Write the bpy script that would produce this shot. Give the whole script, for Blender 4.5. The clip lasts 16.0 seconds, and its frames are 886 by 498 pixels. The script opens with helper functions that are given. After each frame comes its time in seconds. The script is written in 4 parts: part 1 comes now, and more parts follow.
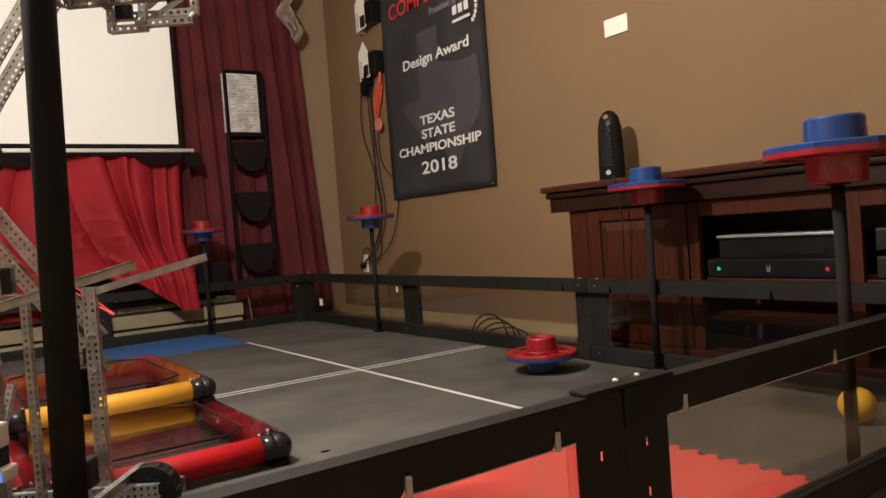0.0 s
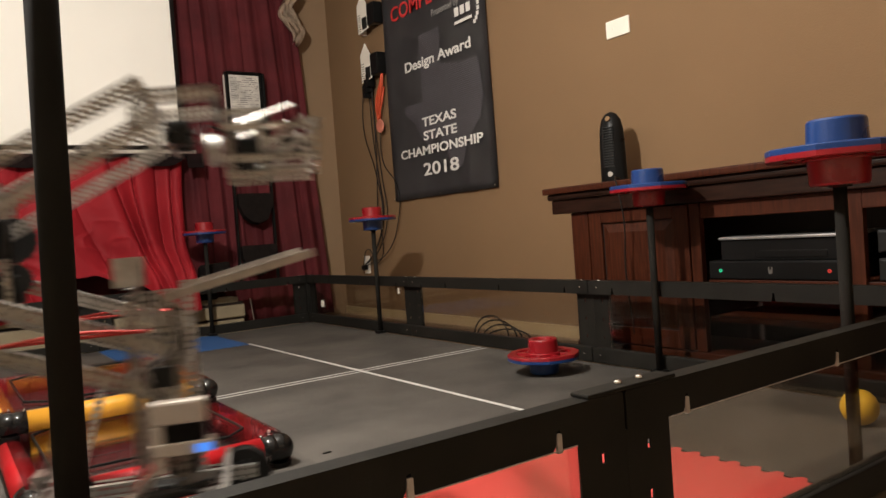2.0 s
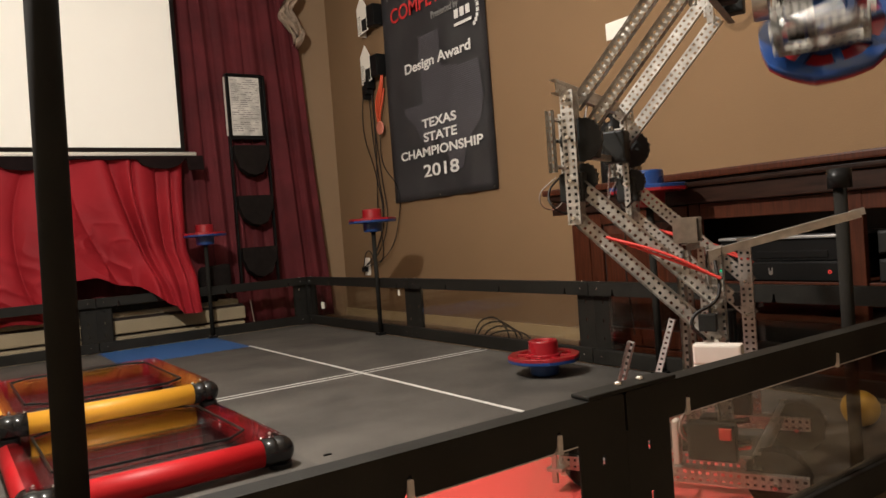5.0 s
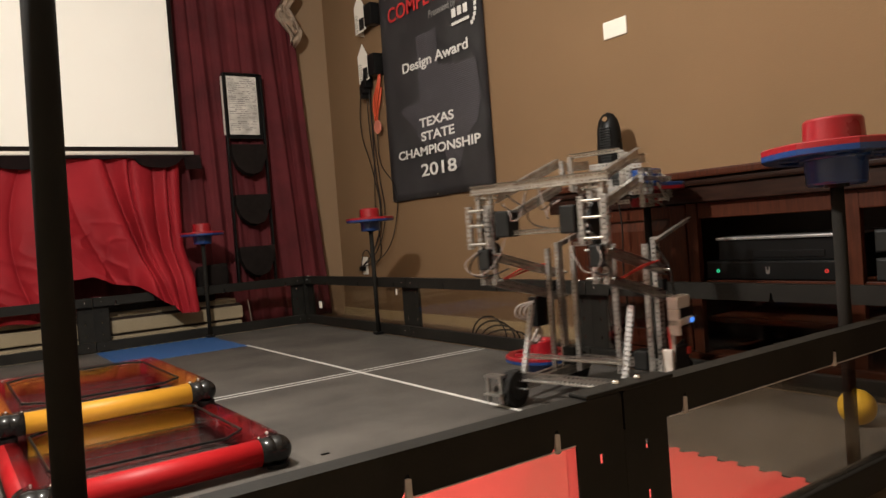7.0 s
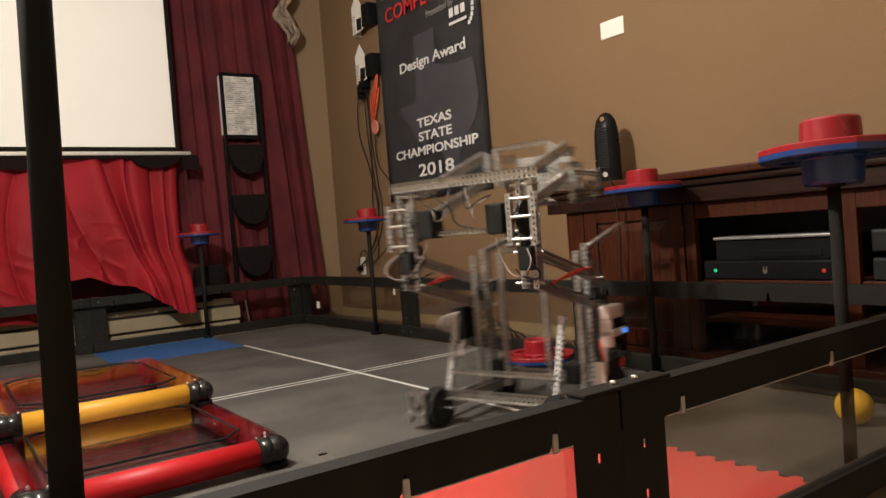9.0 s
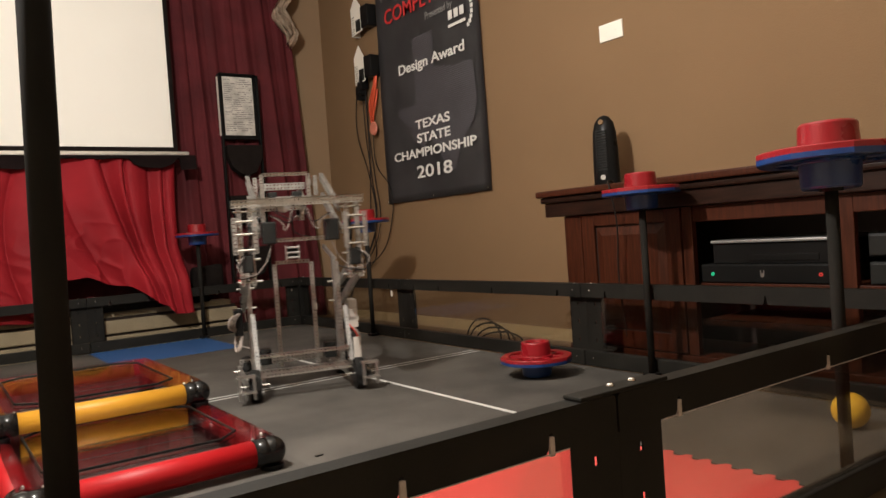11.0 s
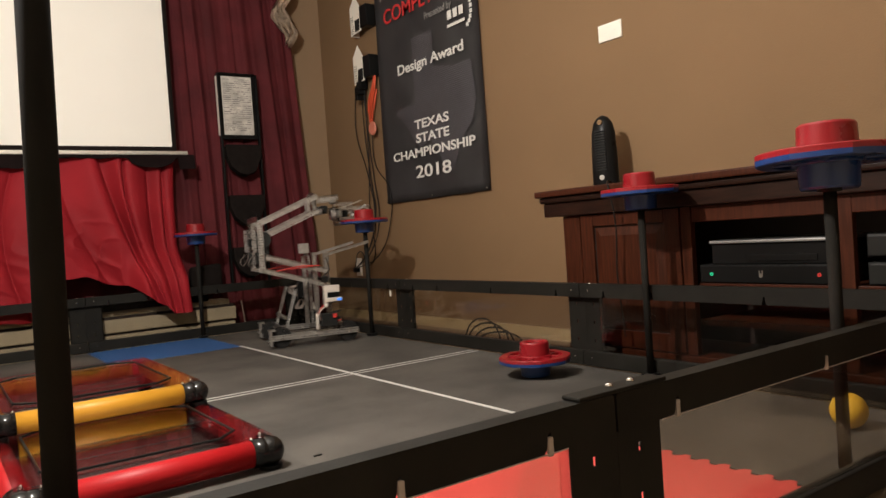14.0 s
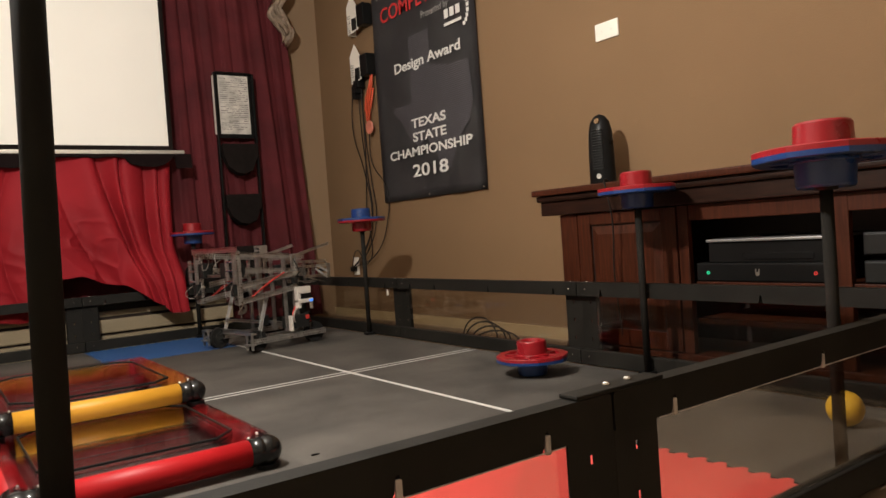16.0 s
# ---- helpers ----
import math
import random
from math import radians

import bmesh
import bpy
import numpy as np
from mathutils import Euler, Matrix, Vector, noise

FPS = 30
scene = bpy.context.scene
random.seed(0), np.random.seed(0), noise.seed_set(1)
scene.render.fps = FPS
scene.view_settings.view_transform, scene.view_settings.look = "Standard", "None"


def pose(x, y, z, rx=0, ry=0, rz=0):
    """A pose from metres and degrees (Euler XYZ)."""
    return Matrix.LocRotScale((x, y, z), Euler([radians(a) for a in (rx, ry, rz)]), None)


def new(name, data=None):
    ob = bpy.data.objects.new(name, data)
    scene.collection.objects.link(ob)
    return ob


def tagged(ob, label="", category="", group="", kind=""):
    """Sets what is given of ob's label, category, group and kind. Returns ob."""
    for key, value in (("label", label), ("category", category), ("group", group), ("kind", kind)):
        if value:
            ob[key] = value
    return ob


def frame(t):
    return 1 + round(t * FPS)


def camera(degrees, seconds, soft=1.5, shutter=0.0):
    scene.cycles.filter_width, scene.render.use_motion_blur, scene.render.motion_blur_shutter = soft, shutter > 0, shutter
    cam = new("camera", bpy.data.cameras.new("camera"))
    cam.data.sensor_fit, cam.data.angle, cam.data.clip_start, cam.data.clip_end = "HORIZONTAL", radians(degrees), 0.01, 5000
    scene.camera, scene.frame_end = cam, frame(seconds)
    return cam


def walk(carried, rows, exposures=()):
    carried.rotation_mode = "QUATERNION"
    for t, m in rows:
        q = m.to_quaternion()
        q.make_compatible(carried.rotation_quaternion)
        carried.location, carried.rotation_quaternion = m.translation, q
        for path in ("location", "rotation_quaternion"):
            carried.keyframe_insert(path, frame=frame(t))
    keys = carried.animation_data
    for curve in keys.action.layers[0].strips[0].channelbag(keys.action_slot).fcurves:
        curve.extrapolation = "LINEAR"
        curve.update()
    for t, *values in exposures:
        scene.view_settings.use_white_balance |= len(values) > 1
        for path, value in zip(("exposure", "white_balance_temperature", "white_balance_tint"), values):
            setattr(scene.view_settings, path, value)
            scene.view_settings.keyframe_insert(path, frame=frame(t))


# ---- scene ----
EYE = (-1.884, -4.263, 0.505)
cam = camera(61.82, 16.0, soft=1.5, shutter=1.0)
walk(cam, [
    (0, pose(*EYE, 88.439, 4.250, -34.715)),
    (0.5, pose(*EYE, 88.463, 4.190, -34.783)),
    (1, pose(*EYE, 88.529, 4.183, -34.668)),
    (1.5, pose(*EYE, 88.566, 4.219, -34.644)),
    (2, pose(*EYE, 88.566, 4.183, -34.584)),
    (2.5, pose(*EYE, 88.610, 4.176, -34.593)),
    (3, pose(*EYE, 88.683, 4.171, -34.500)),
    (3.5, pose(*EYE, 88.733, 4.172, -34.547)),
    (4, pose(*EYE, 88.739, 4.174, -34.537)),
    (6.5, pose(*EYE, 88.588, 4.482, -34.667)),
    (7, pose(*EYE, 88.618, 4.306, -34.760)),
    (7.5, pose(*EYE, 88.613, 4.294, -34.834)),
    (8, pose(*EYE, 88.628, 4.258, -34.900)),
    (8.5, pose(*EYE, 88.586, 4.407, -34.932)),
    (9, pose(*EYE, 88.609, 4.361, -34.942)),
    (11.5, pose(*EYE, 88.745, 3.985, -35.143)),
    (12, pose(*EYE, 88.735, 3.995, -35.174)),
    (12.5, pose(*EYE, 88.734, 3.985, -35.190)),
    (13, pose(*EYE, 88.712, 3.912, -35.206)),
    (13.5, pose(*EYE, 88.720, 3.944, -35.238)),
    (14, pose(*EYE, 88.723, 3.948, -35.201)),
    (14.5, pose(*EYE, 88.732, 3.993, -35.223)),
    (15, pose(*EYE, 88.728, 4.046, -35.297)),
    (15.5, pose(*EYE, 88.662, 4.168, -35.291)),
    (16, pose(*EYE, 88.623, 4.036, -35.423)),
])

# ---- world and light ----
world = bpy.data.worlds.new("room_world")
scene.world = world
world.use_nodes = True
world.node_tree.nodes["Background"].inputs[0].default_value = (0.9, 0.75, 0.55, 1)
world.node_tree.nodes["Background"].inputs[1].default_value = 0.02
LAMP = (-1.85, -2.78, 1.82)
bulb = bpy.data.lights.new("ceiling_bulb", "POINT")
bulb.energy, bulb.color, bulb.shadow_soft_size = 208, (1.0, 0.95, 0.88), 0.05
new("ceiling_bulb", bulb).location = LAMP
scene.view_settings.exposure = 0.0


# ---- materials ----
def mat(name, color, rough=0.5, metal=0.0, var=0.15, scale=8.0, bump=0.0, bscale=120.0, glow=None, coat=0.0, fine=0.0, spec=0.5):
    m = bpy.data.materials.new(name)
    m.use_nodes = True
    nt = m.node_tree
    b = nt.nodes["Principled BSDF"]
    b.inputs["Roughness"].default_value = rough
    b.inputs["Metallic"].default_value = metal
    b.inputs["Coat Weight"].default_value = coat
    b.inputs["Specular IOR Level"].default_value = spec
    tc = nt.nodes.new("ShaderNodeTexCoord")
    n1 = nt.nodes.new("ShaderNodeTexNoise")
    n1.inputs["Scale"].default_value, n1.inputs["Detail"].default_value = scale, 6
    nt.links.new(tc.outputs["Object"], n1.inputs["Vector"])
    ramp = nt.nodes.new("ShaderNodeValToRGB")
    lo = [max(0, c * (1 - var)) for c in color]
    hi = [min(1, c * (1 + var)) for c in color]
    ramp.color_ramp.elements[0].position, ramp.color_ramp.elements[1].position = 0.3, 0.7
    ramp.color_ramp.elements[0].color, ramp.color_ramp.elements[1].color = (*lo, 1), (*hi, 1)
    nt.links.new(n1.outputs["Fac"], ramp.inputs["Fac"])
    col = ramp.outputs["Color"]
    n2 = nt.nodes.new("ShaderNodeTexNoise")
    n2.inputs["Scale"].default_value, n2.inputs["Detail"].default_value = bscale, 4
    nt.links.new(tc.outputs["Object"], n2.inputs["Vector"])
    if fine:
        mix = nt.nodes.new("ShaderNodeMix")
        mix.data_type, mix.blend_type = "RGBA", "OVERLAY"
        mix.inputs[0].default_value = fine
        nt.links.new(col, mix.inputs[6])
        nt.links.new(n2.outputs["Fac"], mix.inputs[7])
        col = mix.outputs[2]
    nt.links.new(col, b.inputs["Base Color"])
    mr = nt.nodes.new("ShaderNodeMapRange")
    mr.inputs[3].default_value, mr.inputs[4].default_value = max(0.02, rough - 0.08), min(1, rough + 0.1)
    nt.links.new(n1.outputs["Fac"], mr.inputs[0])
    nt.links.new(mr.outputs[0], b.inputs["Roughness"])
    if bump:
        bp = nt.nodes.new("ShaderNodeBump")
        bp.inputs["Strength"].default_value, bp.inputs["Distance"].default_value = bump, 0.002
        nt.links.new(n2.outputs["Fac"], bp.inputs["Height"])
        nt.links.new(bp.outputs["Normal"], b.inputs["Normal"])
    if glow:
        b.inputs["Emission Color"].default_value, b.inputs["Emission Strength"].default_value = (*glow[0], 1), glow[1]
    return m


def clear(name, tint, gloss=0.06, rough=0.05):
    m = bpy.data.materials.new(name)
    m.use_nodes = True
    nt = m.node_tree
    nt.nodes.remove(nt.nodes["Principled BSDF"])
    t, g, mx = nt.nodes.new("ShaderNodeBsdfTransparent"), nt.nodes.new("ShaderNodeBsdfGlossy"), nt.nodes.new("ShaderNodeMixShader")
    t.inputs[0].default_value = (*tint, 1)
    g.inputs["Roughness"].default_value = rough
    fr = nt.nodes.new("ShaderNodeFresnel")
    fr.inputs[0].default_value = 1.45
    mul = nt.nodes.new("ShaderNodeMath")
    mul.operation, mul.inputs[1].default_value = "MULTIPLY", gloss
    nt.links.new(fr.outputs[0], mul.inputs[0])
    nt.links.new(mul.outputs[0], mx.inputs[0])
    nt.links.new(t.outputs[0], mx.inputs[1])
    nt.links.new(g.outputs[0], mx.inputs[2])
    nt.links.new(mx.outputs[0], nt.nodes["Material Output"].inputs[0])
    return m


def wood(name, dark, light, rough=0.35, stretch=(1, 12, 12)):
    m = mat(name, light, rough, bump=0.05, bscale=200, spec=0.2)
    nt = m.node_tree
    ramp = next(n for n in nt.nodes if n.type == "VALTORGB")
    ramp.color_ramp.elements[0].color, ramp.color_ramp.elements[1].color = (*dark, 1), (*light, 1)
    mp = nt.nodes.new("ShaderNodeMapping")
    mp.inputs["Scale"].default_value = stretch
    tc = next(n for n in nt.nodes if n.type == "TEX_COORD")
    nt.links.new(tc.outputs["Object"], mp.inputs["Vector"])
    nt.links.new(mp.outputs[0], ramp.inputs["Fac"].links[0].from_node.inputs["Vector"])
    return m


M = {
    "wall": mat("brown_paint", (0.208, 0.128, 0.069), 0.85, var=0.05, scale=1.5, bump=0.3, bscale=160, spec=0.08),
    "wall2": mat("tan_paint", (0.29, 0.195, 0.118), 0.85, var=0.05, scale=1.5, bump=0.3, bscale=160, spec=0.08),
    "ceiling": mat("ceiling_paint", (0.82, 0.79, 0.73), 0.9, var=0.03, scale=2, bump=0.4, bscale=80),
    "carpet": mat("tan_carpet", (0.30, 0.22, 0.14), 0.95, var=0.15, scale=20, bump=0.8, bscale=400),
    "base": mat("baseboard_paint", (0.42, 0.31, 0.17), 0.5, var=0.04),
    "foam": mat("grey_foam", (0.063, 0.055, 0.047), 0.8, var=0.42, scale=4.5, bump=0.5, bscale=500, fine=0.25),
    "foam_red": mat("red_foam", (0.62, 0.065, 0.055), 0.8, var=0.06, scale=5, bump=0.5, bscale=500),
    "foam_blue": mat("blue_foam", (0.014, 0.075, 0.23), 0.8, var=0.06, scale=5, bump=0.5, bscale=500),
    "tape": mat("white_tape", (0.54, 0.52, 0.49), 0.6, var=0.1, scale=30),
    "black": mat("black_coated_metal", (0.0120, 0.0108, 0.0088), 0.6, var=0.3, scale=10, bump=0.1, bscale=300, spec=0.16),
    "blackpipe": mat("black_pipe", (0.017, 0.0155, 0.0135), 0.8, var=0.2, scale=10, spec=0.03),
    "plastic": mat("black_plastic", (0.008, 0.0077, 0.0075), 0.3, var=0.2, spec=0.12),
    "meshcloth": mat("black_mesh_cloth", (0.011, 0.008, 0.007), 0.9, var=0.3, scale=30, spec=0.1),
    "rubber": mat("black_rubber", (0.014, 0.013, 0.012), 0.7, var=0.2, bump=0.2, spec=0.15),
    "bolt": mat("zinc_bolt", (0.75, 0.73, 0.68), 0.25, 1.0, var=0.05),
    "pane": clear("polycarbonate", (0.86, 0.835, 0.80), 0.30, 0.05),
    "capred": mat("red_plastic", (0.25, 0.0075, 0.013), 0.28, var=0.05, coat=0.25),
    "capblue": mat("blue_plastic", (0.006, 0.036, 0.15), 0.28, var=0.05, coat=0.25),
    "piper": mat("red_pipe", (0.36, 0.007, 0.010), 0.46, var=0.08, coat=0.0, spec=0.28),
    "pipey": mat("yellow_pipe", (0.50, 0.235, 0.020), 0.46, var=0.08, coat=0.0, spec=0.28),
    "ball": mat("yellow_ball", (0.72, 0.42, 0.03), 0.5, var=0.05),
    "joint": mat("glossy_black_joint", (0.008, 0.0077, 0.0075), 0.16, var=0.2, scale=20, spec=0.45),
    "alu": mat("aluminium", (0.45, 0.43, 0.40), 0.38, 0.82, var=0.25, scale=40, bump=0.05),
    "steel": mat("zinc_steel", (0.55, 0.535, 0.505), 0.30, 0.92, var=0.15, scale=40),
    "dull": mat("dull_zinc", (0.42, 0.405, 0.385), 0.6, 0.3, var=0.15, scale=40),
    "edge": mat("frosted_pane_edge", (0.42, 0.37, 0.34), 0.5, var=0.3, scale=40),
    "motor": mat("motor_casing", (0.016, 0.016, 0.015), 0.4, var=0.2, spec=0.18),
    "cream": mat("cream_plastic", (0.60, 0.54, 0.48), 0.45, var=0.04),
    "band": mat("red_rubber_band", (0.55, 0.04, 0.03), 0.5, var=0.1),
    "wire": mat("black_cable", (0.013, 0.010, 0.008), 0.5, spec=0.2),
    "wirew": mat("white_cable", (0.28, 0.23, 0.20), 0.5),
    "orange": mat("orange_cord", (0.62, 0.08, 0.03), 0.5),
    "medal": mat("pink_plastic_disc", (0.55, 0.18, 0.12), 0.4),
    "banner": mat("banner_vinyl", (0.080, 0.076, 0.078), 0.34, var=0.25, scale=3, bump=0.1, bscale=30),
    "print_grey": mat("grey_print", (0.108, 0.100, 0.112), 0.5, var=0.1),
    "print_white": mat("white_print", (0.72, 0.70, 0.66), 0.5, var=0.03),
    "print_dim": mat("dim_print", (0.22, 0.21, 0.20), 0.5, var=0.03),
    "print_red": mat("red_print", (0.55, 0.03, 0.03), 0.5, var=0.03),
    "white": mat("white_plate", (0.82, 0.77, 0.68), 0.4, var=0.02),
    "screen": mat("projector_fabric", (0.93, 0.90, 0.83), 0.85, var=0.015, scale=2),
    "satin": mat("red_satin", (0.275, 0.0125, 0.019), 0.62, var=0.18, scale=3, bump=0.15, bscale=60, spec=0.15),
    "velvet": mat("burgundy_cloth", (0.090, 0.0135, 0.0165), 0.8, var=0.28, scale=5, bump=0.2, spec=0.22),
    "tan": mat("tan_cloth", (0.55, 0.42, 0.31), 0.8, var=0.3, scale=25, bump=0.3),
    "wood": wood("cherry_wood", (0.026, 0.0066, 0.0028), (0.064, 0.0158, 0.0060), 0.42, (14, 14, 1.2)),
    # cherry wood with the shade below the console top put into its colour
    "wood_shaded": wood("cherry_wood_shaded", (0.009, 0.0036, 0.0020), (0.024, 0.0085, 0.0042), 0.42, (14, 1.2, 14)),
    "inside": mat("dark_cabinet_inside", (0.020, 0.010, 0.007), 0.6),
    "silver": mat("silver_lid", (0.42, 0.41, 0.40), 0.3, 0.7, var=0.03),
    "stone": mat("cream_stone", (0.46, 0.39, 0.27), 0.7, var=0.12, scale=9, bump=0.2),
    "paper": mat("printed_paper", (0.52, 0.49, 0.44), 0.8, var=0.28, scale=16),
    "ink": mat("grey_ink", (0.22, 0.20, 0.19), 0.8),
    "led_g": mat("green_light", (0.0, 0.2, 0.1), 0.4, glow=((0.05, 1.0, 0.45), 0.6)),
    "led_r": mat("red_light", (0.2, 0.0, 0.0), 0.4, glow=((1.0, 0.08, 0.06), 0.5)),
    "led_b": mat("blue_display", (0.02, 0.08, 0.3), 0.3, glow=((0.08, 0.3, 1.0), 1.0)),
    "bulb": mat("lamp_glass", (0.9, 0.85, 0.75), 0.4, glow=((1.0, 0.95, 0.88), 9.0)),
}


M["deck"] = clear("tinted_polycarbonate", (0.955, 0.90, 0.905), 0.75, 0.02)
# pale colour for the unseen walls, raised so they bounce more fill light
M["bounce_paint"] = mat("pale_bounce_paint", (0.60, 0.50, 0.38), 0.8, var=0.03, scale=2, bump=0.2)


def per_piece(m):
    """Shift the pattern from piece to piece."""
    nt = m.node_tree
    oi, ad = nt.nodes.new("ShaderNodeObjectInfo"), nt.nodes.new("ShaderNodeVectorMath")
    mu = nt.nodes.new("ShaderNodeMath")
    mu.operation, mu.inputs[1].default_value = "MULTIPLY", 37.0
    tc = next(n for n in nt.nodes if n.type == "TEX_COORD")
    nt.links.new(oi.outputs["Random"], mu.inputs[0])
    nt.links.new(tc.outputs["Object"], ad.inputs[0])
    nt.links.new(mu.outputs[0], ad.inputs[1])
    for n in nt.nodes:
        if n.type == "TEX_NOISE":
            nt.links.new(ad.outputs[0], n.inputs["Vector"])


# ---- mesh helpers ----
def finish(bm, mats, smooth=False):
    me = bpy.data.meshes.new("mesh")
    bmesh.ops.recalc_face_normals(bm, faces=bm.faces)
    bm.to_mesh(me)
    bm.free()
    for m in mats if isinstance(mats, (list, tuple)) else [mats]:
        me.materials.append(m)
    if smooth:
        for f in me.polygons:
            f.use_smooth = True
    return me


def part(name, bm, material, parent=None, label="", m=None, smooth=False):
    me = bm if isinstance(bm, bpy.types.Mesh) else finish(bm, material, smooth)
    ob = new(name, me)
    if parent is not None:
        ob.parent = parent
    if m is not None:
        ob.matrix_basis = m
    if label:
        ob["label"] = label
    return ob


def thing(name, label, category, group="", kind="", m=None):
    ob = new(name)
    ob.empty_display_size = 0.05
    if m is not None:
        ob.matrix_basis = m
    return tagged(ob, label, category, group, kind)


def box(bm, x0, x1, y0, y1, z0, z1, bevel=0.0, mi=0):
    r = bmesh.ops.create_cube(bm, size=1, matrix=Matrix.LocRotScale(((x0 + x1) / 2, (y0 + y1) / 2, (z0 + z1) / 2), None, (abs(x1 - x0), abs(y1 - y0), abs(z1 - z0))))
    fs = {f for v in r["verts"] for f in v.link_faces}
    for f in fs:
        f.material_index = mi
    if bevel:
        es = {e for v in r["verts"] for e in v.link_edges}
        out = bmesh.ops.bevel(bm, geom=list(es), offset=bevel, segments=2, affect="EDGES", profile=0.6)
        for f in out["faces"]:
            f.material_index = mi
    return bm


def B(*a, **k):
    return box(bmesh.new(), *a, **k)


def tube(bm, a, b, r, seg=16, r2=None, caps=True):
    a, b = Vector(a), Vector(b)
    d = b - a
    m = Matrix.Translation((a + b) / 2) @ d.to_track_quat("Z", "Y").to_matrix().to_4x4()
    bmesh.ops.create_cone(bm, cap_ends=caps, segments=seg, radius1=r, radius2=r if r2 is None else r2, depth=d.length, matrix=m)
    return bm


def T(*a, **k):
    return tube(bmesh.new(), *a, **k)


def ballmesh(bm, c, r, u=20, v=12, s=(1, 1, 1)):
    bmesh.ops.create_uvsphere(bm, u_segments=u, v_segments=v, radius=r, matrix=Matrix.LocRotScale(c, None, s))
    return bm


def lathe(bm, prof, seg=40, mi=0):
    rings = []
    for r, z in prof:
        rings.append([bm.verts.new((r * math.cos(2 * math.pi * i / seg), r * math.sin(2 * math.pi * i / seg), z)) for i in range(seg)])
    for a, b in zip(rings, rings[1:]):
        for i in range(seg):
            f = bm.faces.new((a[i], a[(i + 1) % seg], b[(i + 1) % seg], b[i]))
            f.material_index = mi
    return bm


def cable(name, pts, r, material, parent=None, label=""):
    cu = bpy.data.curves.new(name, "CURVE")
    cu.dimensions, cu.bevel_depth, cu.bevel_resolution, cu.resolution_u = "3D", r, 2, 8
    sp = cu.splines.new("BEZIER")
    sp.bezier_points.add(len(pts) - 1)
    for bp, p in zip(sp.bezier_points, pts):
        bp.co = p
        bp.handle_left_type = bp.handle_right_type = "AUTO"
    tmp = new("tmp", cu)
    me = bpy.data.meshes.new_from_object(tmp.evaluated_get(bpy.context.evaluated_depsgraph_get()))
    bpy.data.objects.remove(tmp)
    me.materials.clear()
    me.materials.append(material)
    for f in me.polygons:
        f.use_smooth = True
    ob = part(name, me, None, parent, label)
    return ob


def words(text, size, m, material, parent, width=None, bold=0.0, name="lettering"):
    cu = bpy.data.curves.new("t", "FONT")
    cu.body, cu.size, cu.extrude, cu.offset = text, size, 0.0008, bold
    tmp = new("tmp", cu)
    me = bpy.data.meshes.new_from_object(tmp.evaluated_get(bpy.context.evaluated_depsgraph_get()))
    bpy.data.objects.remove(tmp)
    xs = [v.co.x for v in me.vertices]
    k = width / (max(xs) - min(xs)) if width else 1
    for v in me.vertices:
        v.co.x = (v.co.x - min(xs)) * k
    me.materials.clear()
    me.materials.append(material)
    return part(name, me, None, parent, "", m)


# ---- room ----
WX, WY, FZ, CZ = 0.45, 0.35, -0.018, 2.46
room = [
    ("wall_east", (WX, WX + 0.12, -6.6, WY + 0.12), "wall", "matt brown painted room wall"),
    ("wall_north", (-4.6, WX, WY, WY + 0.12), "wall2", "tan painted wall behind the curtains"),
    # west and south walls are out of view, pale to brighten the room
    ("wall_west", (-4.72, -4.6, -6.6, WY + 0.12), "bounce_paint", "unseen pale room wall, bounces fill light"),
    ("wall_south", (-4.6, WX, -6.72, -6.6), "bounce_paint", "unseen pale room wall, bounces fill light"),
]
for n, (a, b, c, d), k, lab in room:
    tagged(part(n, B(a, b, c, d, FZ - 0.1, CZ), M[k]), lab, "wall", kind="structure")
tagged(part("floor", B(-4.6, WX, -6.6, WY, FZ - 0.1, FZ), M["carpet"]), "tan carpet floor under the playing field", "floor", kind="structure")
tagged(part("ceiling", B(-4.72, WX + 0.12, -6.72, WY + 0.12, CZ, CZ + 0.1), M["ceiling"]), "plain off-white textured ceiling", "ceiling", kind="structure")
bb = bmesh.new()
box(bb, WX - 0.014, WX, -6.6, WY, FZ, FZ + 0.012, 0.002)
box(bb, WX - 0.012, WX, -6.6, WY, FZ + 0.012, 0.035, 0.003)
tagged(part("baseboard", bb, M["base"]), "low painted baseboard along the brown wall", "baseboard", kind="structure")
cl = thing("pendant_light", "pendant light with a frosted glass dome, switched on", "pendant light", m=pose(LAMP[0], LAMP[1], 0))
part("canopy", lathe(bmesh.new(), [(0.0, CZ - 0.001), (0.06, CZ - 0.001), (0.055, CZ - 0.025), (0.0, CZ - 0.03)]), M["alu"], cl, smooth=False)
part("rod", T((0, 0, LAMP[2] + 0.16), (0, 0, CZ - 0.028), 0.008, 12), M["alu"], cl, smooth=True)
part("shade", lathe(bmesh.new(), [(0.055, LAMP[2] + 0.085), (0.052, LAMP[2] + 0.12), (0.036, LAMP[2] + 0.148), (0.0, LAMP[2] + 0.16), (0.0, LAMP[2] + 0.155), (0.034, LAMP[2] + 0.144), (0.048, LAMP[2] + 0.118), (0.051, LAMP[2] + 0.085)]), M["bulb"], cl, smooth=True)


# ---- playing field floor ----
TS = 0.602


